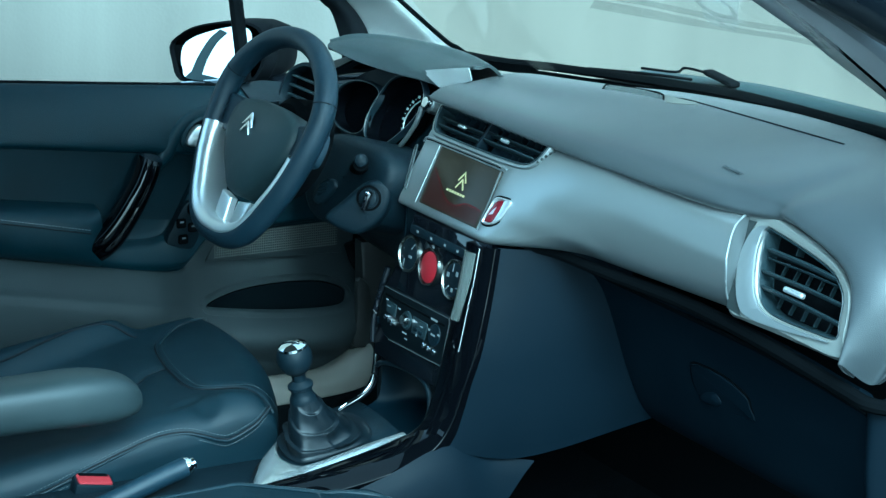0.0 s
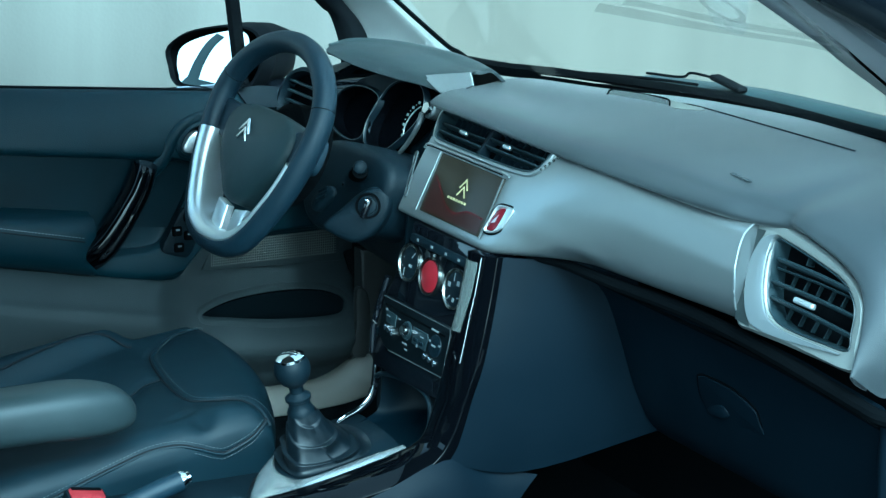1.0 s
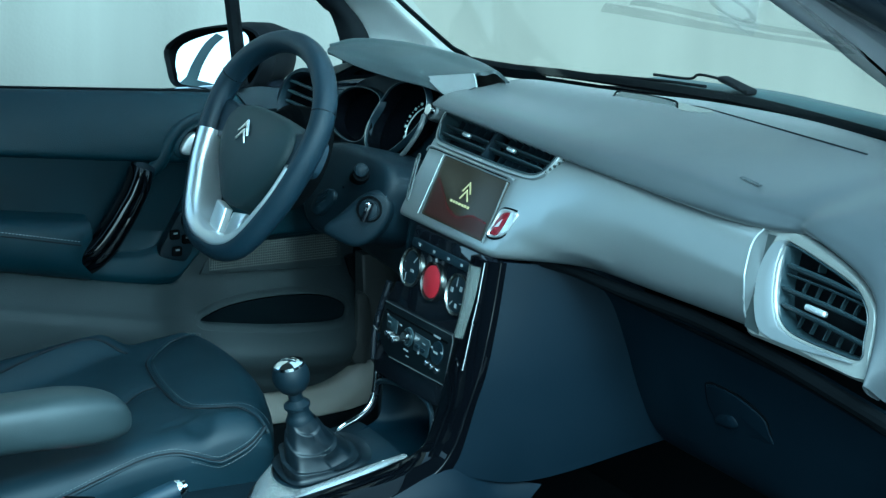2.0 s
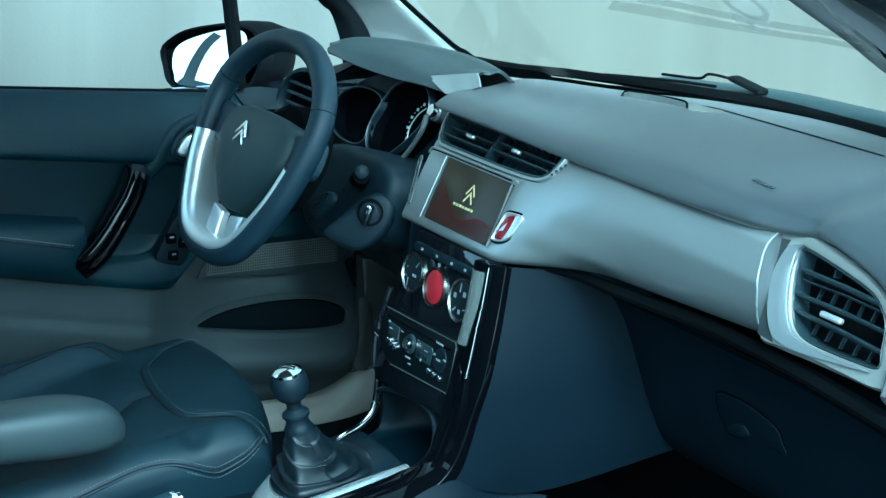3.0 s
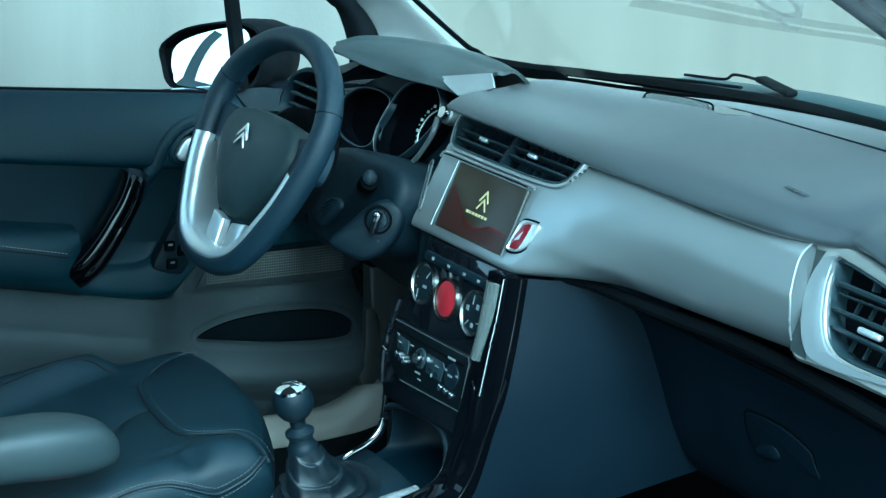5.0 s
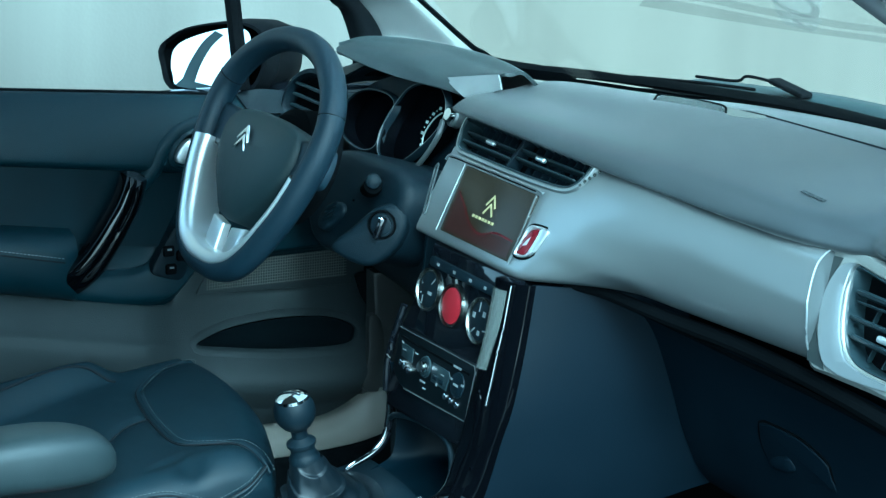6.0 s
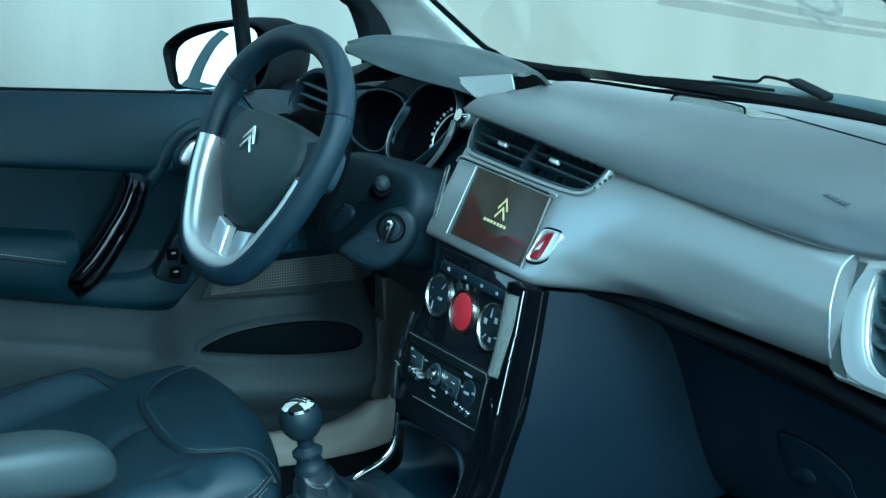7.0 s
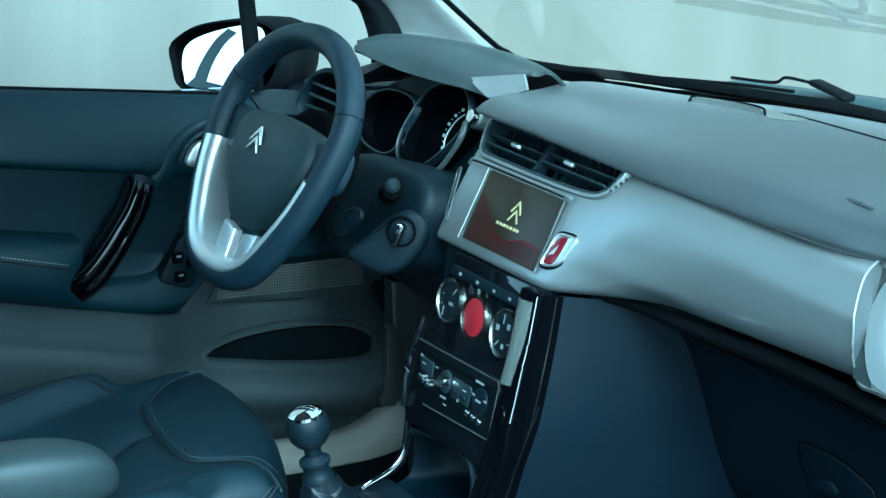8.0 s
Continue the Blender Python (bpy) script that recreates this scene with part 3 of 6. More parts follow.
def vent_hole(p):
    q = VENT_IN @ p
    return -0.142 < q.x < 0.152 + q.y * 0.4 and -0.022 < q.y < 0.024


TRIM_END = [(x + dx, y, z) for (x, y, z), dx in zip(trim_face(0.553), (0.003, 0.008, 0.013, 0.015, 0.012, 0.006, 0.0))]
part("trim_band", loft([trim_face(x) for x in (-0.145, -0.1, -0.05, 0.0, 0.05, 0.09, 0.12, 0.14, 0.16, 0.18, 0.20, 0.23, 0.26, 0.31, 0.36, 0.45)] + [TRIM_END], n_len=6, n_prof=8, skip=vent_hole, d=0.003), SILVER, dash, "satin silver trim band")
part("trim_edge", sweep(spline([(x + 0.001, y, z) for x, y, z in TRIM_END], 4), 0.0015, 8), CRESCENT, dash, "bright edge of the trim band")
part("trim_end", grid([[(x - 0.0005, y + 0.001, z) for x, y, z in TRIM_END], [(x - 0.003, y + 0.04, z) for x, y, z in TRIM_END]]), GUNMETAL, dash)
UNDER = [p + Vector((0, 0, 0.004)) for p in spline([(0.16, -0.055, 0.822), (0.20, -0.022, 0.818), (0.30, 0.0, 0.812), (0.45, 0.025, 0.808), (0.62, 0.034, 0.798), (0.772, 0.050, 0.776), (0.815, 0.060, 0.768), (0.838, 0.10, 0.762)], 8)]
part("trim_underside", sweep(UNDER, [0.005 + 0.005 * min(1.0, k / 20) for k in range(len(UNDER))], 10), BLACK, dash, "black strip under the trim")

# centre vents
hole = [(-0.146, 0.013), (-0.138, 0.0200), (-0.10, 0.0225), (0.0, 0.0235), (0.10, 0.0245), (0.153, 0.0250), (0.163, 0.0225), (0.158, 0.002), (0.149, -0.0100), (0.127, -0.0180), (0.066, -0.0215), (-0.0126, -0.0225), (-0.10, -0.0225), (-0.124, -0.0215), (-0.136, -0.0130)]
hole = outline(hole, 5)
vent = part("vent_bezel", moved(grid([[(x, y, z) for x, y in grown(hole, o)] for o, z in ((0.0085, -0.020), (0.0080, 0.001), (0.0065, 0.0035), (0.0035, 0.0040), (0.0022, 0.0036))], closed_v=True), VENT), SILVER, dash, "satin silver vent frame")
part("vent_lining", moved(grid([[(x, y, z) for x, y in grown(hole, o)] for o, z in ((0.0022, 0.0030), (0.0020, 0.0048), (0.0005, 0.0050), (-0.0012, 0.0030), (-0.0016, -0.03))], closed_v=True), VENT), VENTPL, vent, "black vent lining")
part("vent_duct", moved(plate(hole, 0.004), VENT @ pose(0, 0, -0.026)), BLACK, dash)
part("vent_divider", moved(box(-0.009, -0.003, -0.022, 0.024, -0.02, 0.001, 0.002), VENT @ pose(0, 0, 0, 0, 0, -8)), HARD, dash)
for x0, x1, low_v in ((-0.138, -0.010, -0.0010), (-0.002, 0.155, 0.0040)):
    for v in (low_v + 0.0045, low_v - 0.0085):
        end = x1 - (0.004 if x1 > 0 and v > 0 else 0.014 if x1 > 0 else 0.0)
        part("slat", moved(box(x0 + (0.004 if v < -0.005 else 0.0), end, v - 0.0017, v + 0.0017, -0.016, 0.0, 0.0012, 1), VENT @ pose(0, 0, 0, -8, 0, 0)), VENTPL, dash)
    n = 8
    for k in range(1, n):
        u = x0 + (x1 - 0.01 - x0) * k / n
        part("fin", moved(box(u - 0.0007, u + 0.0007, -0.022, 0.024, -0.024, -0.013), VENT), HARD, dash)
for u, v in ((-0.068, 0.0000), (0.055, 0.0040)):
    part("vent_tab", moved(box(-0.010, 0.010, -0.0032, 0.0032, -0.002, 0.005, 0.0025, 3), VENT @ pose(u, v, 0)), SATIN, dash, "satin chrome vent tab")
wheelset = [moved(turned([(0.0024, 0), (0.0022, 0.002), (0, 0.0024)], 8), VENT @ pose(0.160 + 0.0056 * k, -0.007 + 0.0060 * k, 0.0015)) for k in range(5)]
part("vent_wheel", joined(*wheelset), INLAY, dash)

# display, tilted back in the middle of the silver band
DISP = facing((0.0, -0.082, 0.882), 24) @ pose(0, 0, -0.0035)
HAZ = DISP @ pose(0.127, -0.011, -0.003) @ pose(0, 0, 0, 0, 12, 0) @ pose(-0.127, 0.011, 0)
display = part("display", moved(plate([(x + 0.003, y + 0.003) for x, y in rounded(0.178, 0.093, 0.003)], 0.006, 0.0015), DISP @ pose(0, 0, 0.0010)), SCREEN, dash, "dark lit display with gold mark and red wave")
wave = [(-0.078, 0.016), (-0.066, 0.009), (-0.047, -0.003), (-0.022, -0.019), (0.008, -0.0255), (0.038, -0.0160), (0.060, -0.0150), (0.085, -0.0165)]
wave = [(p.x, p.y) for p in spline([(x, y, 0) for x, y in wave], 5)]
part("wave", moved(grid([[(x, y + 0.0004, 0) for x, y in wave], [(x, y - 0.0024, 0) for x, y in wave]]), DISP @ pose(0, 0, 0.0017)), WAVE, display, "thin red wave")
part("wave_shade", moved(grid([[(x, y - 0.0030, 0) for x, y in wave], [(x, -0.040, 0) for x, y in wave]]), DISP @ pose(0, 0, 0.0015)), DIMWAVE, display, "dim red field")
for v in (0.0135, 0.0020):
    part("mark", moved(plate([(0.0205, 0.0130), (0.0350, -0.0055), (0.0318, -0.0075), (0.0205, 0.0075), (0.0092, -0.0075), (0.006, -0.0055)], 0.0006), DISP @ pose(-0.010, v + 0.0035, 0.0023) @ Matrix.Scale(0.86, 4)), GOLD, display, "gold mark")
for k in range(7):
    part("mark_bar", moved(bar(-0.0220 + 0.0080 * k, -0.0075, 0.0054, 0.0038, 0.0006), DISP @ pose(0, 0, 0.0015)), GOLD, display, "gold bar")
HZF = outline([(0.108, 0.010), (0.124, 0.0150), (0.1415, 0.0135), (0.1385, -0.004), (0.131, -0.021), (0.118, -0.030), (0.101, -0.031), (0.1025, -0.011)], 6)
HZL = outline([(0.113, 0.005), (0.1235, 0.0100), (0.1270, 0.0080), (0.1250, -0.007), (0.1190, -0.0250), (0.107, -0.0275), (0.1045, -0.0255), (0.1070, -0.011)], 6)
part("hazard_gap", moved(plate(grown(HZF, 0.0022), 0.003), HAZ @ pose(0, 0, 0.0006)), BLACK, dash, "dark gap round the hazard switch")
hazard = part("hazard_switch", moved(collar([(HZF, -0.003), (grown(HZF, -0.001), 0.0035), (grown(HZF, -0.0028), 0.0042), (grown(HZL, 0.0008), 0.0026), (HZL, 0.001)], 64), HAZ), SATIN, dash, "chrome frame of the hazard switch")
part("hazard_lens", moved(plate(HZL, 0.006, 0.0015), HAZ @ pose(0, 0, 0.0030)), DARKRED, hazard, "dark red hazard switch")
part("hazard_mark", moved(plate([(0.1095, -0.0165), (0.1165, -0.0135), (0.1185, -0.0015), (0.1135, -0.0085)], 0.0004), HAZ @ pose(0, 0, 0.0034)), SATIN, hazard)
# the display lies in a shallow recess: a brow above it, a bright edge on its left and a step on its right
part("display_brow", sweep([DISP @ Vector(p) for p in spline([(-0.140, 0.046, 0.0005), (-0.134, 0.0525, 0.002), (-0.118, 0.0545, 0.0025), (-0.06, 0.0550, 0.0025), (0.02, 0.0555, 0.0025), (0.088, 0.0560, 0.0015), (0.104, 0.0545, 0.0)], 5)], 0.0022, 8, flat=0.7, up=(0, -0.4, 0.9)), SILVER, dash, "rounded brow over the display")
# Black line drawn for the shadow under the brow.
part("brow_shadow", sweep([DISP @ Vector(p) for p in spline([(-0.130, 0.0505, 0.0028), (-0.112, 0.0520, 0.0032), (-0.06, 0.0524, 0.0032), (0.02, 0.0528, 0.0032), (0.090, 0.0530, 0.0025)], 4)], 0.0010, 6), BLACK, dash)
part("display_edge", sweep([DISP @ Vector(p) for p in ((-0.0865, 0.0495, 0.0035), (-0.0885, 0.0, 0.0035), (-0.0905, -0.0450, 0.0035))], 0.0010, 8), SILVER, dash, "silver edge of the display")
part("display_step", sweep([DISP @ Vector(p) for p in ((0.0945, 0.0490, 0.0020), (0.0955, 0.0, 0.0020), (0.0940, -0.0445, 0.0020))], 0.0013, 8), GUNMETAL, dash)
part("side_loop", sweep([DISP @ Vector(p) for p in spline([(-0.158, 0.030, 0.0), (-0.150, 0.036, 0.002), (-0.146, 0.02, 0.002), (-0.134, -0.025, 0.002), (-0.136, -0.034, 0.0), (-0.146, -0.028, -0.002), (-0.156, 0.01, -0.002)], 5, closed=True)], 0.0013, 6, closed=True), GUNMETAL, dash)

# gloss centre stack with the climate dials and the radio
STACK = facing((0, -0.116, 0.763), 11)
part("centre_panel", moved(plate([(-0.090, 0.062), (0.125, 0.066), (0.128, -0.05), (0.112, -0.17), (-0.128, -0.175), (-0.132, -0.12), (-0.128, -0.058), (-0.100, 0.0)], 0.11, 0.006), STACK), GLOSS, dash, "piano black centre panel")
part("button_strip", moved(plate(rounded(0.172, 0.013, 0.004), 0.006, 0.002), STACK @ pose(0.006, 0.0395, 0.006)), HARD, dash)
for k, u in enumerate((-0.055, -0.012, 0.030, 0.068)):
    part("button_mark", moved(bar(u, 0.0395, 0.006, 0.004, 0.0005), STACK @ pose(0, 0, 0.0062)), DIMPRINT, dash)


def climate_dial(u, v, r, face, label, deep, rise=0.0012):
    ring = part("climate_dial", moved(turned([(r + 0.0008, -0.004), (r + 0.0006, deep), (r - 0.0002, deep + 0.0006), (r - 0.0010, deep), (r - 0.0020, 0.0005)], 40), STACK @ pose(u, v, 0)), INLAY, dash, label)
    part("dial_face", moved(turned([(0.0, rise), (r - 0.006, rise), (r - 0.0045, rise - 0.0006), (r - 0.0045, -0.002)], 40), STACK @ pose(u, v, 0)), face, ring)
    return ring


ring = climate_dial(-0.0755, 0.0005, 0.0285, DIALFACE, "chrome-edged black climate dial", 0.0035)
for x, y, w, h, a in ((0.010, 0.013, 0.002, 0.012, -40), (-0.010, -0.016, 0.002, 0.012, 0), (0.006, -0.004, 0.010, 0.004, 0), (-0.017, 0.005, 0.002, 0.002, 0), (-0.017, -0.008, 0.002, 0.002, 0)):
    part("dial_mark", moved(bar(x, y, w, h, 0.0005, a), STACK @ pose(-0.0755, 0.0005, 0.0014)), DIMPRINT, ring)
ring = climate_dial(-0.0075, -0.004, 0.0285, RED, "red climate dial with chrome edge", 0.005, 0.004)
ring = climate_dial(0.064, -0.0045, 0.030, DIALFACE, "chrome-edged black climate dial", 0.0035)
for x, y, w, h, a in ((-0.005, 0.017, 0.002, 0.012, 0), (0.008, 0.010, 0.007, 0.007, 0), (-0.016, 0.004, 0.007, 0.007, 0), (0.016, -0.010, 0.010, 0.002, 10), (-0.012, -0.015, 0.010, 0.002, 45), (0.002, -0.016, 0.006, 0.006, 0)):
    part("dial_mark", moved(bar(x, y, w, h, 0.0005, a), STACK @ pose(0.064, -0.0045, 0.0014)), DIMPRINT, ring)

radio = part("radio", moved(plate([(-0.120, -0.062), (0.083, -0.059), (0.087, -0.066), (0.087, -0.134), (-0.078, -0.1385), (-0.095, -0.135), (-0.117, -0.122)], 0.03, 0.003), STACK @ pose(0, 0, 0.006)), RADIO, dash, "dark grey car radio with chrome buttons")
part("slot", moved(bar(-0.018, -0.0735, 0.185, 0.003, 0.0008), STACK @ pose(0, 0, 0.0062)), BLACK, radio)
part("radio_edge", moved(sweep([Vector((x, y, 0.0)) for x, y in ((-0.119, -0.063), (0.082, -0.060), (0.0862, -0.067), (0.0862, -0.133), (-0.077, -0.1375))], 0.0009, 6), STACK @ pose(0, 0, 0.0062)), GUNMETAL, radio, "fine grey edge")
part("knob_ring", moved(turned([(0.0145, 0.0), (0.0142, 0.002), (0.0122, 0.0028), (0.0115, 0.0012), (0.0, 0.0012)], 28), STACK @ pose(-0.034, -0.095, 0.006)), VENTPL, radio)
part("key_panel", moved(plate([(-0.018, -0.0835), (0.026, -0.0840), (0.030, -0.0895), (0.027, -0.110), (-0.014, -0.1085)], 0.003, 0.0012), STACK @ pose(0, 0, 0.0075)), VENTPL, radio)
part("key_panel", moved(plate([(-0.106, -0.0800), (-0.071, -0.0815), (-0.069, -0.1000), (-0.099, -0.0985)], 0.003, 0.0012), STACK @ pose(0, 0, 0.0075)), VENTPL, radio)
part("volume_knob", moved(turned([(0.0085, 0.0), (0.008, 0.009), (0.0065, 0.0105), (0.0, 0.0105)], 24), STACK @ pose(-0.034, -0.095, 0.006)), CHROME, radio, "chrome volume knob")
for u, v in ((-0.097, -0.1065), (-0.086, -0.1090), (-0.075, -0.1115), (0.028, -0.117), (0.0435, -0.1182), (0.059, -0.1193)):
    part("chrome_button", moved(turned([(0.0044, 0.0), (0.0043, 0.0022), (0.0030, 0.0030), (0.0, 0.0031)], 16), STACK @ pose(u, v, 0.006)), CHROME, radio)
part("tuning_pad", moved(turned([(0.017, 0.0), (0.0165, 0.002), (0.006, 0.003), (0.0, 0.003)], 24), STACK @ pose(0.052, -0.0945, 0.006)), HARD, radio)
for u, v, w, h in ((-0.092, -0.088, 0.009, 0.0016), (-0.060, -0.084, 0.008, 0.0018), (-0.006, -0.089, 0.010, 0.0016), (0.014, -0.0925, 0.009, 0.0016), (-0.031, -0.1145, 0.014, 0.0025), (-0.024, -0.122, 0.008, 0.0018), (0.052, -0.0945, 0.012, 0.003), (0.066, -0.091, 0.006, 0.003), (0.038, -0.090, 0.006, 0.003), (0.046, -0.0725, 0.02, 0.003), (-0.1, -0.0795, 0.006, 0.003), (0.004, -0.108, 0.004, 0.004)):
    part("radio_mark", moved(bar(u, v, w, h, 0.0005), STACK @ pose(0, 0, 0.0080 if (u, v) != (0.052, -0.0945) else 0.0094)), DIMPRINT, radio)
for u, v in ((-0.004, -0.101), (0.013, -0.1025)):
    part("radio_key", moved(plate(rounded(0.012, 0.006, 0.002), 0.003, 0.001), STACK @ pose(u, v, 0.0085)), HARD, radio)

# gloss rail from beside the dials down to the gear surround
RAIL = ((0.826, 0.098, -0.112, 0.152, -0.098, 0), (0.77, 0.100, -0.122, 0.155, -0.108, 0), (0.72, 0.100, -0.132, 0.158, -0.119, 0), (0.67, 0.096, -0.141, 0.158, -0.130, 0), (0.62, 0.088, -0.148, 0.152, -0.143, 0), (0.58, 0.084, -0.157, 0.146, -0.152, 5), (0.548, 0.082, -0.168, 0.141, -0.166, 25), (0.528, 0.074, -0.184, 0.138, -0.188, 48), (0.514, 0.064, -0.210, 0.134, -0.220, 66), (0.500, 0.060, -0.26, 0.128, -0.27, 74), (0.487, 0.060, -0.33, 0.120, -0.34, 76), (0.476, 0.056, -0.40, 0.106, -0.41, 76), (0.462, 0.050, -0.54, 0.092, -0.54, 76))


def rail_section(z, xa, ya, xb, yb, lean):
    out = Vector((0, -math.cos(radians(lean)), math.sin(radians(lean))))
    a, b = Vector((xa, ya, z)), Vector((xb, yb, z - 0.012 * min(1.0, lean / 70)))
    m = (a + b) / 2
    return [a - out * 0.03, a, a + Vector((0.006, 0, 0)) + out * 0.008, m + Vector((0.004, 0, 0)) + out * 0.010, b - Vector((0.003, 0, 0)) + out * 0.004, b - out * 0.004, b - Vector((0.004, 0, 0)) - out * 0.04]


part("gloss_rail", loft([rail_section(*row) for row in RAIL], n_len=6, n_prof=4), RAILBLACK, dash, "piano black rail", sharp=60)
part("rail_inlay", loft([[(xa - 0.002, ya - 0.002, z), (xa + 0.006, ya - 0.0105, z), (xa + 0.017, ya - 0.0095, z), (xa + 0.028, ya - 0.004, z), (xa + 0.034, ya + 0.002, z)] for z, xa, ya in ((0.815, 0.099, -0.114), (0.77, 0.100, -0.122), (0.735, 0.099, -0.129), (0.712, 0.097, -0.134))], n_len=5, n_prof=3, d=0.002), INLAYREFLECTION, dash, "satin inlay with the rail's reflection in its pale colour")
# Chrome line painted for the white highlight along the gloss rail.
part("rail_highlight", sweep(spline([(0.1345, -0.1165, 0.824), (0.1355, -0.1260, 0.77), (0.1350, -0.1335, 0.735), (0.1345, -0.1390, 0.705), (0.1335, -0.1455, 0.67)], 5), 0.0016, 8), CHROME, dash, "thin bright line painted as the rail's highlight")
part("left_rail", sweep(spline([(-0.100, -0.225, 0.499), (-0.128, -0.2067, 0.5046), (-0.130, -0.1932, 0.5131), (-0.130, -0.1669, 0.5249), (-0.130, -0.1500, 0.5405), (-0.130, -0.1425, 0.5671), (-0.130, -0.1407, 0.6092)], 6), 0.0014, 8), CHROME, dash, "chrome edge of the storage bin")
part("left_rail_body", sweep(spline([(-0.104, -0.225, 0.492), (-0.135, -0.205, 0.497), (-0.137, -0.190, 0.506), (-0.137, -0.163, 0.518), (-0.137, -0.144, 0.536), (-0.137, -0.136, 0.565), (-0.137, -0.134, 0.612)], 6), [0.0022] * 12 + [0.0022 + 0.0004 * k for k in range(10)] + [0.0062] * 15, 12), GLOSS, dash, "piano black rail of the storage bin")
part("left_edge", sweep(spline([(-0.131, -0.146, 0.610), (-0.134, -0.143, 0.65), (-0.134, -0.136, 0.68), (-0.124, -0.126, 0.73)], 6), 0.005, 10), GLOSS, dash, "piano black edge")

# storage bin below the radio
part("bin", loft([[(x, y, 0.650), (x, y + 0.01, 0.60), (x, y + 0.012, 0.55), (x * 0.98, y + 0.004, 0.515), (x * 0.9, y - 0.03, 0.503), (x * 0.85, -0.19, 0.498)] for x, y in ((-0.130, -0.142), (-0.115, -0.09), (-0.06, -0.04), (0.0, -0.03), (0.06, -0.055), (0.088, -0.10), (0.098, -0.150))], n_len=5, n_prof=4, d=0.003), BINSHADE, dash, "dark storage bin")
part("bin_lip", sweep(spline([(-0.126, -0.140, 0.572), (-0.112, -0.140, 0.580), (-0.07, -0.142, 0.590), (-0.03, -0.142, 0.594), (0.015, -0.142, 0.594), (0.042, -0.143, 0.584), (0.054, -0.146, 0.558), (0.058, -0.158, 0.52), (0.056, -0.175, 0.505)], 6), 0.0040, 10), HARD, dash, "rounded lip of the bin")

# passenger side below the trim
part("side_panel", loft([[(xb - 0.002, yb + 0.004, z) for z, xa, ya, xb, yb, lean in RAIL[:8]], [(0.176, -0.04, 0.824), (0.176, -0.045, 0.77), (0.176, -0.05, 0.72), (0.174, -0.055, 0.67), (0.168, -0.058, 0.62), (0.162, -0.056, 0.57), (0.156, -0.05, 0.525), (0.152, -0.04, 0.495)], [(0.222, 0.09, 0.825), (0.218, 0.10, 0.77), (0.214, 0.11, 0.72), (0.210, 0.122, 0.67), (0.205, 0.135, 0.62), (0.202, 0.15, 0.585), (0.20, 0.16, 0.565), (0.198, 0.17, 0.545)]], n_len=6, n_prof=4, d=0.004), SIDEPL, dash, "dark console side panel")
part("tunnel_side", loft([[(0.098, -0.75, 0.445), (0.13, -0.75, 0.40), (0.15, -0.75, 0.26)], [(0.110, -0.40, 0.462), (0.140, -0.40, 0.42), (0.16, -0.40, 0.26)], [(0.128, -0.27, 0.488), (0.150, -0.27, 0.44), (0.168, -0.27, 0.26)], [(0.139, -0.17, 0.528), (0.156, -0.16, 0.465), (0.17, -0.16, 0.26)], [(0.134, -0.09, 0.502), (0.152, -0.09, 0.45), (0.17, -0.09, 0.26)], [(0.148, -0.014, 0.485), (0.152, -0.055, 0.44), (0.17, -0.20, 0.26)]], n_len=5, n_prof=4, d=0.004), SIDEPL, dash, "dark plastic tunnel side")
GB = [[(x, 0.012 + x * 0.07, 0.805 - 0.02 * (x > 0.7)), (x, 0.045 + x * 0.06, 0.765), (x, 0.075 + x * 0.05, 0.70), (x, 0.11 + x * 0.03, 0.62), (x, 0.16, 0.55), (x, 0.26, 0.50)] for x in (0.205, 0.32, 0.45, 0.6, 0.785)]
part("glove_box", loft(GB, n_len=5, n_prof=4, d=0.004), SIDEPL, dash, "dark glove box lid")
part("glove_edge", sweep(spline([(0.225, 0.035, 0.792), (0.4, 0.052, 0.782), (0.6, 0.064, 0.773), (0.79, 0.078, 0.750)], 6), 0.004, 6), BLACK, dash)
GH = facing((0.456, 0.1035, 0.670), -19.5, 2.4)
gh = outline([(-0.0735, 0.024), (-0.066, 0.032), (-0.0485, 0.0353), (0.0062, 0.0333), (0.0514, 0.0156), (0.0585, -0.0054), (0.0618, -0.0269), (0.0249, -0.0285), (-0.0222, -0.0334), (-0.058, -0.0323), (-0.0767, -0.0086)], 5)
part("handle_recess", moved(plate(gh, 0.010), GH @ pose(0, 0, 0.0012)), BLACK, dash)
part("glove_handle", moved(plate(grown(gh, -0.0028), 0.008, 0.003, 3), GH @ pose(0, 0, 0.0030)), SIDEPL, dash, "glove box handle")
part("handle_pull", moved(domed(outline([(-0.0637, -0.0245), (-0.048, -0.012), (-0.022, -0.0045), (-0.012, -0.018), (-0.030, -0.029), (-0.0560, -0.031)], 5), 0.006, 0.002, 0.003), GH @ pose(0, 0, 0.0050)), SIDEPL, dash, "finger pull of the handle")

# passenger vent in its own pod
pod = part("vent_pod", moved(collar([(shrunk(po, -0.004), -0.03), (shrunk(po, -0.001), 0.000), (shrunk(po, 0.004), 0.005), (grown(pi, 0.005), 0.005), (grown(pi, 0.002), 0.004), (pi, 0.001)], 96), POD), PODPAINT, dash, "silver pod of the passenger vent")
part("vent_frame", moved(collar([(pi, 0.0015), (grown(pi, -0.0015), 0.003), (grown(pi, -0.003), 0.001), (grown(pi, -0.004), -0.03)], 96), POD), VENTPL, pod, "black vent frame")
part("pod_duct", moved(plate(pi, 0.004), POD @ pose(0, 0, -0.026)), BLACK, pod)
